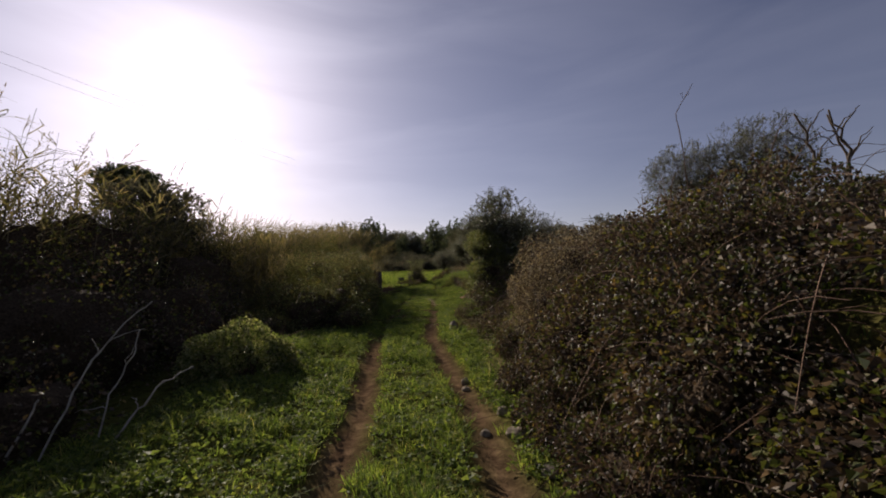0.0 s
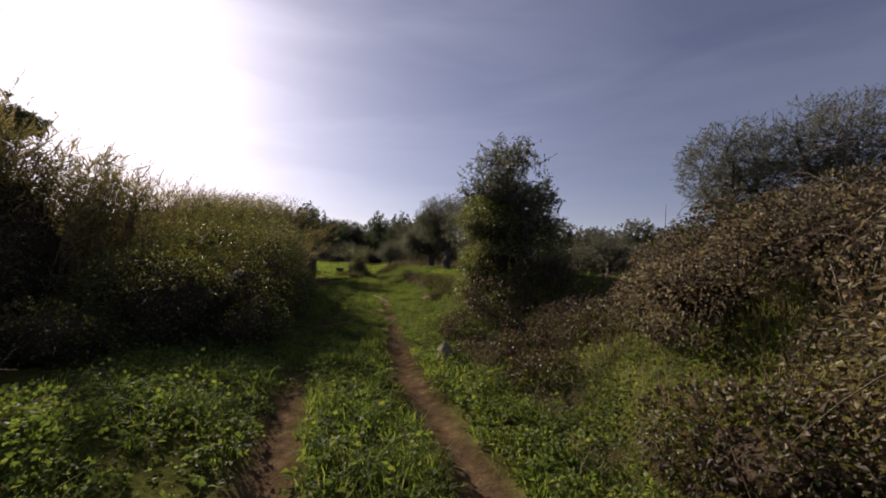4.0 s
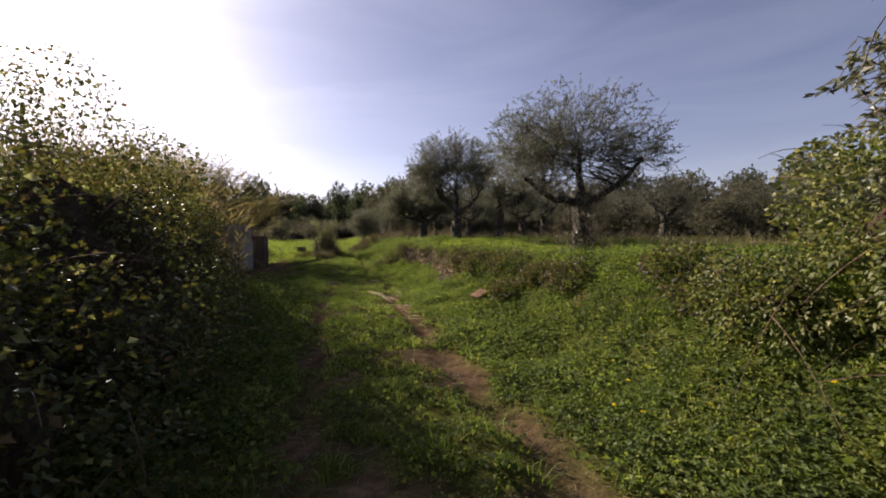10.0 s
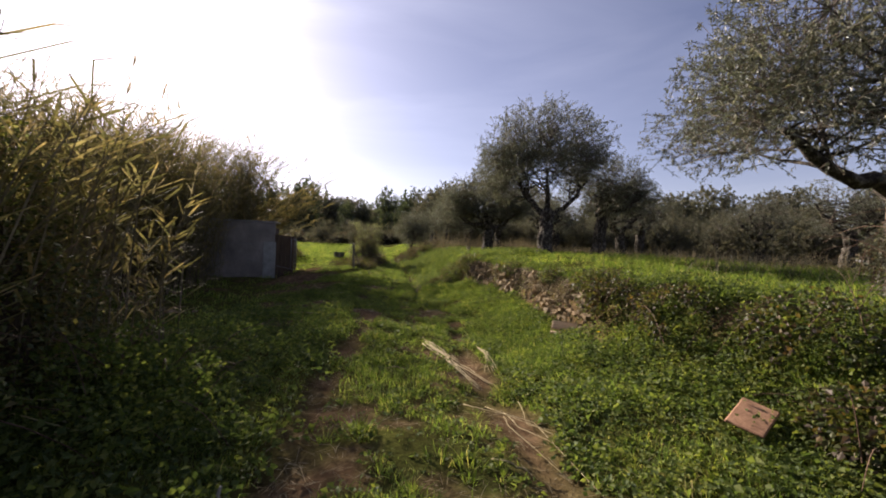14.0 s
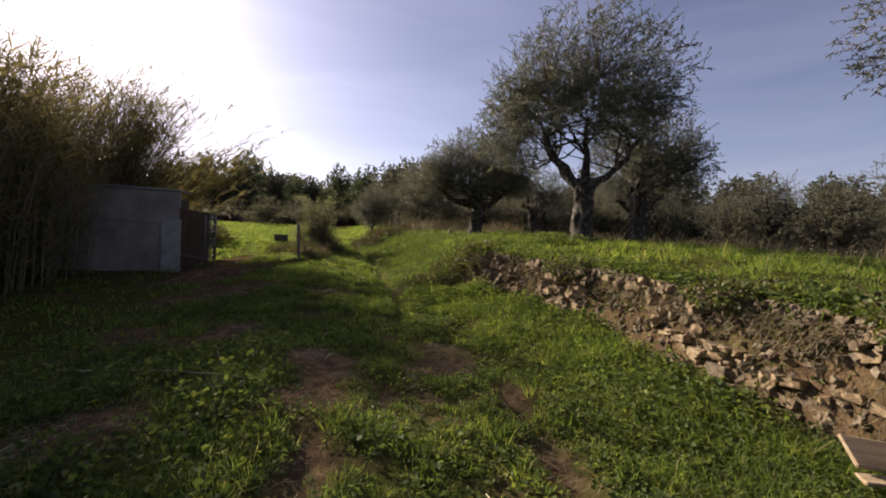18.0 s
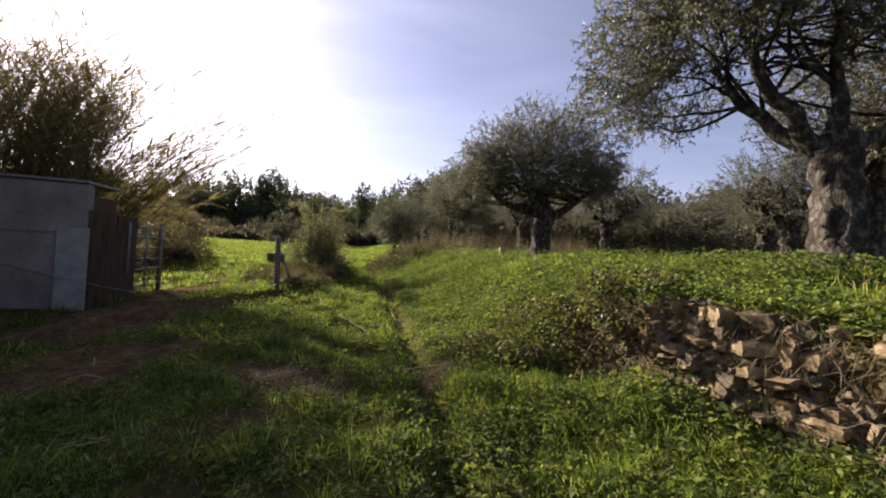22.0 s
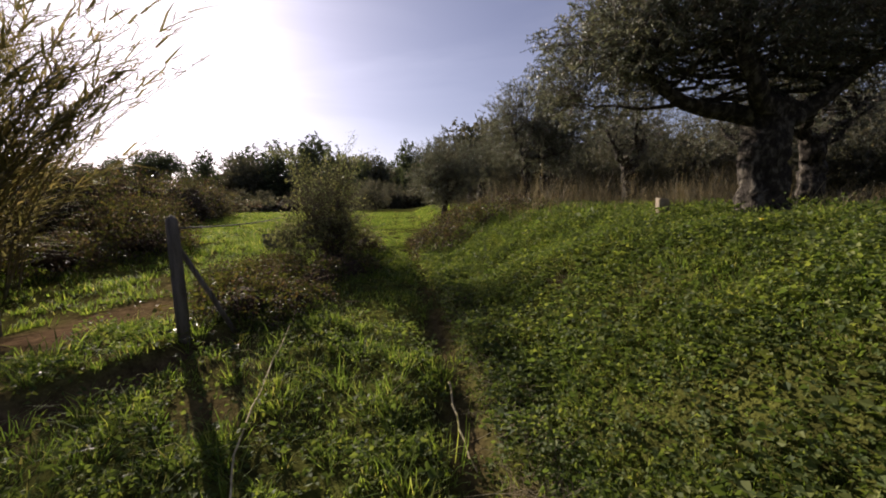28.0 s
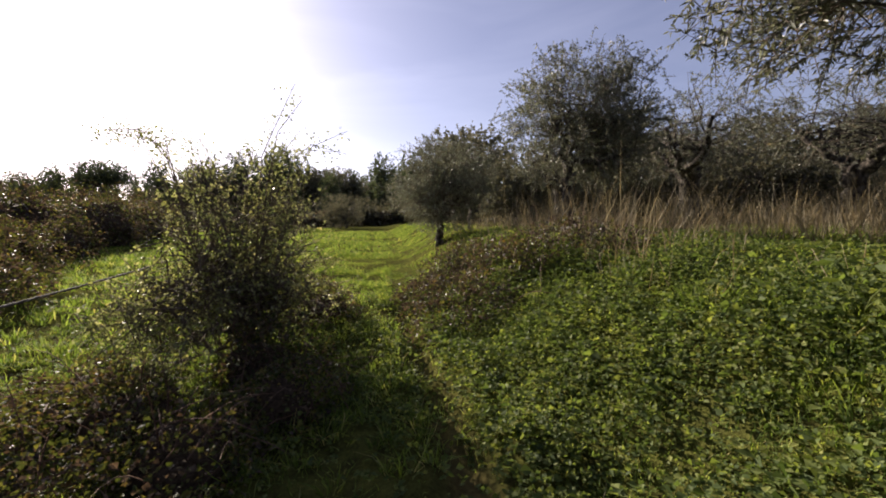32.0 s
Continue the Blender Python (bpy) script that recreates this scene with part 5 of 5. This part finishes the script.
while rise < 0.8:
    thick = rng.uniform(0.045, 0.09)
    y = 24.5 + rng.uniform(0, 0.2)
    while y < 31.25:
        long = float(np.clip(rng.lognormal(-2.2, 0.42), 0.06, 0.22))
        mid = y + long / 2
        foot = float(np.interp(mid, BY, BF))
        z = gz(foot - 0.1, mid) + rise + rng.normal() * 0.012
        bare = lump([(mid, rise * 1.6, 0.0)], 0.55, 4.0)[0]
        earth = mid < 26.6 and rise > 0.34
        if z < float(np.interp(mid, BY, BZ)) - 0.03 and bare > (0.3 if earth else -0.2):
            s = part("stone", stones[rng.integers(len(stones))], wall)
            size = Matrix.Diagonal((rng.uniform(0.16, 0.24), long * rng.uniform(0.9, 1.08), thick * rng.uniform(0.8, 1.25), 1))
            s.matrix_basis = inv @ pose(foot + 0.075 + rise * 0.2 + rng.normal() * 0.035, mid, z + thick / 2, rng.normal() * 8, rng.normal() * 9, rng.normal() * 14) @ size
        y += long
    rise += thick * 0.92

# small rubble and earth crumbs between the stones
s = Soup()
bits = [np.array([v.co[:] for v in me.vertices]) for me in stones]
tris = []
for me in stones:
    me.calc_loop_triangles()
    tris.append(np.array([t.vertices[:] for t in me.loop_triangles]))
for k in range(1100):
    y = rng.uniform(24.6, 31.6)
    u = rng.random()
    foot = float(np.interp(y, BY, BF))
    x = foot + 0.02 + 0.2 * u
    n = rng.integers(len(stones))
    turn = pose(0, 0, 0, *(rng.normal(size=3) * 40)).to_3x3()
    s.add(bits[n] * [rng.uniform(0.03, 0.09), rng.uniform(0.03, 0.1), rng.uniform(0.02, 0.05)] @ np.array(turn).T + [x - 2.1, y - 24.6, gz(x, y) + 0.01 - wall.location.z], tris[n])
part("rubble", s.mesh("rubble", M_STONE, False), wall, kind="stuff")
# dead roots and grass hanging from the wall head and out of its joints
n = 7000
y = rng.uniform(24.2, 31.8, n)
u = np.where(rng.random(n) < 0.5, rng.uniform(0.8, 1.1, n), rng.random(n))
x = np.interp(y, BY, BF) + (np.interp(y, BY, BT) - np.interp(y, BY, BF)) * u - 0.04
keep = lump(np.stack([y, u, 0 * y], 1), 0.5, 8.0) > -0.1
x, y = x[keep], y[keep]
s = Soup()
blades(s, np.stack([x, y, ground_z(x, y) + 0.01], 1), np.stack([np.full(len(x), -0.6), rng.normal(size=len(x)) * 0.5, rng.uniform(-0.8, 0.5, len(x))], 1), rng.uniform(0.08, 0.28, len(x)), 0.006, 0.4)
tagged(new("dry_grass", s.mesh("dry_grass", M_STRAW, False)), "dead grass and roots hanging over the stone wall", "grass", kind="stuff")

# ---- shed ----
shed = thing("shed", (-5.45, 37.25, -0.42), "low weathered shed of bare render with a dark board end", "shed", turn=3)
part("wall", box_mesh("wall", (2.9, 0.2, 2.5), M_WALL, 0.015, 0, (-1.47, 0.1, 1.25)), shed)
part("wall", box_mesh("wall", (0.2, 0.9, 2.3), M_WALL, 0.015, 0, (-2.8, 0.66, 1.15)), shed)
part("wall", box_mesh("wall", (0.2, 0.9, 2.3), M_PLANK, 0.015, 0, (-0.14, 0.66, 1.15)), shed)
part("roof", box_mesh("roof", (3.0, 1.3, 0.05), M_METAL, 0.01, 0, (-1.5, 0.6, 2.535)), shed, "rusty sheet roof")
part("panel", box_mesh("panel", (0.5, 0.05, 1.62), M_PANEL, 0.01, 0.004, (-0.2, -0.035, 0.86)), shed, "grey loose panel leaning on the wall")
for k in range(5):
    part("board", box_mesh("board", (0.155, 0.035, 2.02 - 0.02 * k), M_PLANK, 0.006, 0.004, (0.06 + k * 0.16, 0.06 + 0.006 * (k % 2), 1.0 - 0.01 * k)), shed, "dark upright board")
part("batten", box_mesh("batten", (0.82, 0.05, 0.08), M_PLANK, 0.006, 0.003, (0.38, 0.115, 1.75)), shed)

for a, b in (((-2.9, -0.06, 1.6), (-0.45, -0.06, 1.57)), ((-1.2, -0.1, 0.95), (0.9, -0.12, 0.5))):
    s = Soup()
    tube(s, curve_points(a, b, -0.03, 8), 0.008, 6)
    part("wire", s.mesh("wire", M_METAL), shed, "thin rusty wire along the wall")

# ---- gateway ----
def fence_post(x, y, z0, high, lean, r, label):
    p = thing("fence_post", (x, y, z0), label, "post", "gate posts")
    s = Soup()
    tube(s, [(0, 0, -0.3), (lean * 0.4, 0, high * 0.4), (lean * 0.8, 0, high * 0.8), (lean, 0, high)], [r, r * 1.03, r * 0.95, r * 0.9], 10, 0.04)
    part("shaft", s.mesh("shaft", M_POST), p)
    return p


post = fence_post(-2.1, 37.62, gz(-2.1, 37.62), 1.13, -0.03, 0.055, "weathered grey wooden post with a leaning brace")
s = Soup()
tube(s, [(0.33, 0.34, -0.08), (0.17, 0.18, 0.4), (0.0, 0.03, 0.86)], 0.024, 8, 0.04)
part("brace", s.mesh("brace", M_POST), post)
s = Soup()
tube(s, curve_points((-0.02, 0, 1.05), (-0.45, 4.75, 1.08), -0.04, 12), 0.009, 8)
part("rail", s.mesh("rail", M_POST), post, "thin weathered rail running into the bush")
fence_post(-4.9, 38.9, gz(-4.9, 38.9), 1.5, 0.0, 0.05, "dark gate post beside the shed")
gate = thing("metal_gate", (-4.9, 38.8, gz(-4.9, 38.9) + 0.2), "open farm gate of thin metal bars", "gate")
for k, z in enumerate((0.0, 0.16, 0.34, 0.55, 0.78, 1.0, 1.22)):
    s = Soup()
    tube(s, curve_points((0.06, 0, z), (0.12, -1.5, z + 0.03 * (k % 2)), 0.0, 5, 0.006), 0.013, 7)
    part("bar", s.mesh("bar", M_METAL), gate)
for y in (-0.02, -0.75, -1.48):
    s = Soup()
    tube(s, [(0.06 - 0.04 * y, y, -0.04), (0.06 - 0.04 * y, y, 1.27)], 0.02, 8)
    part("stile", s.mesh("stile", M_METAL), gate)
tub = thing("feed_tub", (-3.35, 44.5, gz(-3.35, 44.5)), "old dark feed tub in the field", "tub")
bm = bmesh.new()
bmesh.ops.create_cone(bm, cap_ends=True, segments=20, radius1=0.26, radius2=0.34, depth=0.38, matrix=Matrix.Translation((0, 0, 0.17)))
top_face = max(bm.faces, key=lambda f: f.calc_center_median().z)
bmesh.ops.inset_region(bm, faces=[top_face], thickness=0.03)
for v in top_face.verts:
    v.co.z -= 0.3
me = bpy.data.meshes.new("bowl")
bm.to_mesh(me)
bm.free()
me.materials.append(M_WIRE)
part("bowl", me, tub)


# ---- loose things ----
for k in range(22):
    a = rng.uniform(0, 6.28)
    x, y = -1.6 + 0.2 * math.cos(a), 42.0 + 0.2 * math.sin(a)
    pts = np.array([(0, 0, 0.3), (0.12 * math.cos(a), 0.12 * math.sin(a), 1.1), (0.35 * math.cos(a), 0.3 * math.sin(a), rng.uniform(1.8, 2.5)), (0.55 * math.cos(a), 0.45 * math.sin(a), 2.5), (0.9 * math.cos(a), 0.7 * math.sin(a), rng.uniform(2.3, 2.9))])
    shoot = thing("rose_shoot", (x, y, gz(x, y) - 0.3), "bare thorny shoot of the wild rose", "shoot", "rose shoots")
    s = Soup()
    tube(s, pts, [0.006, 0.006, 0.005, 0.004, 0.002], 5)
    part("stem", s.mesh("stem", M_TWIG), shoot)
    u, s = rng.uniform(1.2, 3.9, 80), Soup()
    on = np.stack([np.interp(u, range(5), pts[:, c]) for c in range(3)], 1) + rng.normal(size=(80, 3)) * 0.05
    leaves(s, on, rng.normal(size=(80, 3)), rng.uniform(0.022, 0.042, 80), 0.024, 0.15, 0.1)
    part("leaf_spray", s.mesh("leaf_spray", M_PALE_LIT_LEAF, False), shoot, kind="stuff")

def rock(x, y, size, mat, label, sink=0.36, turn=0.0, seed=1):
    t = thing("rock", (x, y, gz(x, y) + size[2] * (0.5 - sink)), label, "rock", "rocks beside the track", turn=turn)
    r = np.random.default_rng(seed)
    bm = bmesh.new()
    bmesh.ops.create_icosphere(bm, subdivisions=2, radius=0.5)
    cuts = [Vector(w) for w in unit(r.normal(size=(7, 3)))]
    for v in bm.verts:
        for w in cuts:
            v.co -= w * max(0.0, v.co.dot(w) - 0.36)
    for v in bm.verts:
        v.co = Vector([c * s * (1 + 0.05 * r.normal()) for c, s in zip(v.co, size)])
    me = bpy.data.meshes.new("body")
    bm.to_mesh(me)
    bm.free()
    me.materials.append(mat)
    part("body", me, t)
    return t


for k, (x, y, w, h) in enumerate([(0.85, 4.23, 0.24, 0.16), (0.82, 4.88, 0.2, 0.16), (0.55, 4.43, 0.16, 0.1), (0.85, 5.33, 0.18, 0.12), (0.48, 6.1, 0.14, 0.1), (0.5, 6.45, 0.16, 0.15), (0.6, 11.75, 0.36, 0.44), (0.95, 3.4, 0.2, 0.12), (0.9, 7.3, 0.14, 0.1)]):
    rock(x, y, (w, w * 0.8, h), M_PALE, "pale angular stone half sunk in the verge", turn=40 * k, seed=80 + k)
rock(1.74, 24.18, (0.14, 0.12, 0.12), M_PALE, "small pale stone on the grass", seed=95)
for k, (x, y, w) in enumerate([(-5.9, 29.5, 0.3), (-6.3, 29.9, 0.24), (-5.5, 29.8, 0.2), (-7.4, 30.9, 0.4), (-7.9, 31.4, 0.35), (-8.4, 32.4, 0.5), (-7.2, 31.8, 0.25), (-6.8, 30.3, 0.2)]):
    rock(x, y, (w, w * 0.7, w * 0.45), M_STONE, "brown lump of rubble dumped in the shade", turn=55 * k, seed=100 + k)


def slab(name, x, y, size, rot, mat, label, category, lift=0.02):
    t = thing(name, (x, y, gz(x, y) + lift), label, category)
    ob = part("body", box_mesh("body", size, mat, 0.008, 0.004), t)
    ob.matrix_basis = pose(0, 0, 0, *rot)
    return t


slab("broken_tile", 1.70, 21.58, (0.36, 0.24, 0.03), (8, -16, 25), M_TILE, "broken terracotta slab on the weedy bank", "tile", 0.14)
slab("board", 2.1, 24.95, (0.8, 0.2, 0.03), (32, 4, -30), M_BOARD, "orange-brown board lying against the wall", "board", 0.07)
slab("board", 2.0, 24.85, (0.75, 0.1, 0.025), (12, -3, -31), M_BOARD, "narrow weathered board in the grass", "board", 0.04)
slab("board", 2.35, 24.3, (0.5, 0.11, 0.03), (15, 3, -26), M_BOARD, "short weathered board in the grass", "board", 0.05)
marker = thing("marker_stone", (3.58, 39.04, gz(3.58, 39.04)), "small upright pale boundary stone in the grass", "stone")
part("body", box_mesh("body", (0.15, 0.12, 0.36), M_PALE, 0.015, 0.008, (0, 0, 0.12)), marker)


def stick(name, pts, r, mat, label, category, follow=True, forks=()):
    """A stick or cane through the points; with follow the heights are above the ground."""
    pts = np.array([(x, y, (gz(x, y) if follow else 0) + z) for x, y, z in pts], float)
    t = thing(name, tuple(pts[0]), label, category)
    s = Soup()
    fine = np.concatenate([np.linspace(a, b, 4, endpoint=False) for a, b in zip(pts, pts[1:])] + [pts[-1:]])
    fine[1:-1] += rng.normal(size=(len(fine) - 2, 3)) * r * 0.8
    tube(s, fine - pts[0], np.linspace(r, r * 0.55, len(fine)), 7, 0.05)
    part("stem", s.mesh("stem", mat), t)
    for k, way, ln in forks:
        s = Soup()
        a = fine[int(k * (len(fine) - 1))] - pts[0]
        tube(s, curve_points(a, a + np.array(way) * ln, 0.03, 6, 0.012), np.linspace(r * 0.6, r * 0.2, 6), 6, 0.05)
        part("side_branch", s.mesh("side_branch", mat), t)
    return t


bleached = "bleached bare branch sticking out of the shaded thicket"
stick("dead_branch", [(-3.75, 3.9, -0.05), (-3.56, 4.1, 0.62), (-3.45, 4.25, 0.95), (-3.3, 4.4, 1.22), (-3.1, 4.52, 1.42)], 0.011, M_DEAD, bleached, "branch", True, [(0.35, (0.5, 0.1, 0.8), 0.45), (0.6, (0.9, 0.1, 0.35), 0.4), (0.5, (-0.4, 0, 0.8), 0.2)])
stick("dead_branch", [(-3.45, 4.2, -0.05), (-3.4, 4.35, 0.5), (-3.25, 4.45, 0.85), (-3.22, 4.5, 1.12)], 0.010, M_DEAD, bleached, "branch", True, [(0.3, (-0.8, 0.1, -0.1), 0.45), (0.6, (0.4, 0.1, 0.8), 0.25)])
stick("dead_branch", [(-3.3, 4.15, -0.03), (-3.1, 4.35, 0.3), (-2.95, 4.5, 0.52), (-2.72, 4.65, 0.62)], 0.013, M_DEAD, bleached, "branch", True, [(0.4, (-0.5, 0.1, 0.8), 0.15)])
stick("dead_branch", [(-4.0, 3.9, 0.1), (-3.85, 3.95, 0.42), (-3.8, 4.0, 0.6)], 0.012, M_DEAD, bleached, "branch")
stick("bramble_shoot", [(3.5, 5.2, 2.3), (3.42, 5.2, 3.3), (3.36, 5.18, 3.63), (3.47, 4.98, 3.94)], 0.007, M_CANE, "long thin bramble shoot arching above the thicket", "shoot", False, [(0.9, (0.6, 0, 0.5), 0.12), (0.85, (-0.6, 0, 0.5), 0.1)])
for k, (x, y, z) in enumerate([(4.3, 4.3, 2.3), (4.6, 4.2, 2.3), (5.0, 4.6, 2.4)]):
    stick("dead_shrub_branch", [(x, y, z), (x + 0.05, y, z + 0.5), (x - 0.15, y, z + 0.95)], 0.018, M_TWIG, "bare dark branch standing above the brambles", "branch", False, [(0.4, (0.7, 0, 0.8), 0.45), (0.6, (-0.7, 0.1, 0.7), 0.4), (0.75, (0.5, -0.2, 0.8), 0.3)])
for k in range(9):
    a, b, c = rng.normal(size=3) * 0.045
    stick("dry_cane", [(-0.3 + a, 25.3 + 3 * b, 0.04), (-0.2 + a, 24.7, 0.05 + 0.004 * k), (-0.1 + c, 24.0, 0.05 + 0.005 * k), (0.08 + 1.6 * c, 23.3 + 2 * b, 0.03)], rng.uniform(0.004, 0.008), M_STALK, "dry broken reed cane flattened on the track", "cane", True, [(0.5, (0.3, -1, 0.05), 0.3)])
for k in range(5):
    a, b, c = rng.normal(size=3) * 0.05
    stick("dry_cane", [(0.48 + a, 25.0 + 3 * c, 0.03), (0.45 + b, 24.4, 0.07 + 0.004 * k), (0.3 + c, 23.7 + a, 0.03)], rng.uniform(0.004, 0.007), M_STALK, "dry broken reed cane flattened on the track", "cane")
for k in range(5):
    a, b, c = rng.normal(size=3) * 0.16
    stick("dry_cane", [(0.02 + a, 22.6 + b, 0.03), (0.12 + b, 22.2, 0.06), (0.3 + c, 21.4 + a, 0.03)], 0.0035, M_STALK, "pale dead stalk lying in the rut", "cane")
    stick("dry_cane", [(0.1 + b, 20.7 + 2 * a, 0.03), (0.4 + a, 20.4, 0.07), (0.75 + c, 20.0 + b, 0.03)], 0.0035, M_STALK, "pale dead stalk lying in the rut", "cane")
stick("stake", [(-1.89, 21.14, -0.05), (-1.88, 21.16, 0.1), (-1.86, 21.18, 0.22)], 0.016, M_DEAD, "short broken pale stake in the verge", "stake")
stick("dry_cane", [(-1.26, 38.0, 0.05), (-1.12, 36.9, 0.08), (-0.98, 35.9, 0.08), (-0.75, 35.3, 0.09), (-0.28, 34.4, 0.1), (-0.26, 33.95, 0.08), (-0.45, 33.6, 0.04)], 0.007, M_STALK, "long curved pale cane lying in the grass", "cane")
stick("dry_cane", [(-3.9, 28.7, 0.05), (-2.64, 28.11, 0.06), (-1.72, 27.74, 0.05)], 0.011, M_STALK, "long dry cane lying in the shaded grass", "cane", True, [(0.85, (-0.3, 0.2, 0.9), 0.3)])
stick("dry_cane", [(0.3, 36.9, 0.08), (0.29, 36.4, 0.12), (0.35, 35.9, 0.05)], 0.010, M_STALK, "short pale stick beside the footpath", "stick")
stick("dry_cane", [(-0.6, 33.0, 0.05), (0.05, 32.7, 0.06), (0.5, 32.75, 0.05)], 0.008, M_STALK, "thin dry stalk across the path", "stick")
for k in range(16):
    x, y = rng.uniform(-3.6, -0.8), rng.uniform(26.5, 36.5)
    a = rng.uniform(0, 6.28)
    stick("twig", [(x, y, 0.04), (x + 0.15 * math.cos(a), y + 0.15 * math.sin(a), 0.07), (x + 0.32 * math.cos(a), y + 0.3 * math.sin(a), 0.05)], 0.006, M_STALK, "pale twig on the trodden ground", "twig")
for k in range(14):
    x, y = rng.uniform(-1.6, 0.9), rng.uniform(16.5, 24)
    a = rng.uniform(0, 6.28)
    stick("twig", [(x, y, 0.03), (x + 0.12 * math.cos(a), y + 0.12 * math.sin(a), 0.05), (x + 0.26 * math.cos(a), y + 0.24 * math.sin(a), 0.03)], 0.006, M_STALK, "pale broken twig on the track", "twig")

# straw litter pressed into the track
x, y = scatter(34000, -2.6, 2.1, 13, 34)
keep = rng.random(len(x)) < wear_at(x, y) * 0.8 + 0.07
x, y = x[keep], y[keep]
s = Soup()
a = rng.uniform(0, 2 * np.pi, len(x))
blades(s, np.stack([x, y, ground_z(x, y) + 0.012], 1), np.stack([np.cos(a), np.sin(a), rng.uniform(0.0, 0.25, len(x))], 1), rng.uniform(0.05, 0.2, len(x)), 0.0055, 0.15)
tagged(new("straw_litter", s.mesh("straw_litter", M_STRAW, False)), "dry straw and leaf litter on the track", "litter", kind="stuff")
bunch = np.array(SPOTS)[rng.integers(len(SPOTS), size=2600)]
x, y = (bunch[:, :2] + rng.normal(size=(2600, 2)) * bunch[:, 2:] * 0.6).T
s = Soup()
a = rng.uniform(0, 2 * np.pi, len(x))
blades(s, np.stack([x, y, ground_z(x, y) + 0.015], 1), np.stack([np.cos(a), np.sin(a), rng.uniform(0.0, 0.35, len(x))], 1), rng.uniform(0.06, 0.24, len(x)), 0.006, 0.2)
tagged(new("straw_litter", s.mesh("straw_litter", M_STRAW, False)), "trampled dead grass on the bare patches", "litter", kind="stuff")
x, y = scatter(5000, 0.3, 1.2, 32.5, 39.5)
keep = np.abs(x - centre_x(y) - 0.32) < 0.18
x, y = x[keep], y[keep]
s = Soup()
a = rng.uniform(0, 2 * np.pi, len(x))
blades(s, np.stack([x, y, ground_z(x, y) + 0.02], 1), np.stack([np.cos(a), np.sin(a), rng.uniform(0.0, 0.6, len(x))], 1), rng.uniform(0.1, 0.3, len(x)), 0.006, 0.3)
tagged(new("straw_litter", s.mesh("straw_litter", M_STRAW, False)), "dead grass along the footpath edge", "litter", kind="stuff")


def flower(x, y, h=0.16):
    t = thing("yellow_flower", (x, y, gz(x, y)), "small yellow flower in the grass", "flower", "yellow flowers")
    s = Soup()
    tube(s, [(0, 0, 0), (0.01, 0, h)], 0.002, 5)
    part("stalk", s.mesh("stalk", M_GRASS), t)
    for k in range(5):
        s, b = Soup(), k * 1.257
        leaves(s, [(0.01, 0, h)], [(math.cos(b), math.sin(b), 0.35)], 0.024, 0.018, 0.1)
        part("petal", s.mesh("petal", M_FLOWER, False), t)


for x, y in [(0.87, 16.03), (1.18, 15.74), (0.75, 16.2), (1.12, 16.48), (0.42, 14.25), (1.8, 23.86), (1.3, 16.9), (2.9, 36.8), (1.5, 15.2)]:
    flower(x, y, 0.2)


def arum(x, y, seed):
    t = thing("arum_plant", (x, y, gz(x, y)), "clump of large glossy arum leaves among the weeds", "plant", "arum plants")
    r = np.random.default_rng(seed)
    for k in range(r.integers(4, 7)):
        b, h = r.uniform(0, 6.28), r.uniform(0.12, 0.26)
        tip = np.array([0.1 * math.cos(b), 0.1 * math.sin(b), h])
        s = Soup()
        tube(s, [(0, 0, 0), tip * [0.5, 0.5, 0.7], tip], 0.004, 5)
        part("stalk", s.mesh("stalk", M_HERB), t)
        s = Soup()
        leaves(s, [tip], [(math.cos(b), math.sin(b), -0.15)], r.uniform(0.08, 0.13), r.uniform(0.05, 0.08), 0.08, 0.1)
        part("leaf", s.mesh("leaf", M_HERB, False), t)


for k, (x, y) in enumerate([(2.4, 33.6), (2.7, 34.0), (2.9, 33.3), (2.2, 34.3), (3.1, 34.4), (2.6, 34.8), (3.3, 33.7), (2.0, 33.2), (2.5, 39.6), (2.9, 39.9), (3.2, 40.3), (2.7, 40.6), (2.3, 40.2), (3.4, 39.7)]):
    arum(x, y, 200 + k)
for k, dz in enumerate((0.0, 1.1)):
    s = Soup()
    tube(s, curve_points((-62, 16, 29.5 + dz), (-20, 59.5, 17.5 + dz), -1.0, 24), 0.012, 5)
    cable = thing("power_cable", (-62, 16, 29.5 + dz), "thin dark overhead cable against the sky", "cable", "overhead cables")
    me = s.mesh("wire", M_WIRE)
    me.transform(Matrix.Translation((62, -16, -29.5 - dz)))
    part("wire", me, cable)
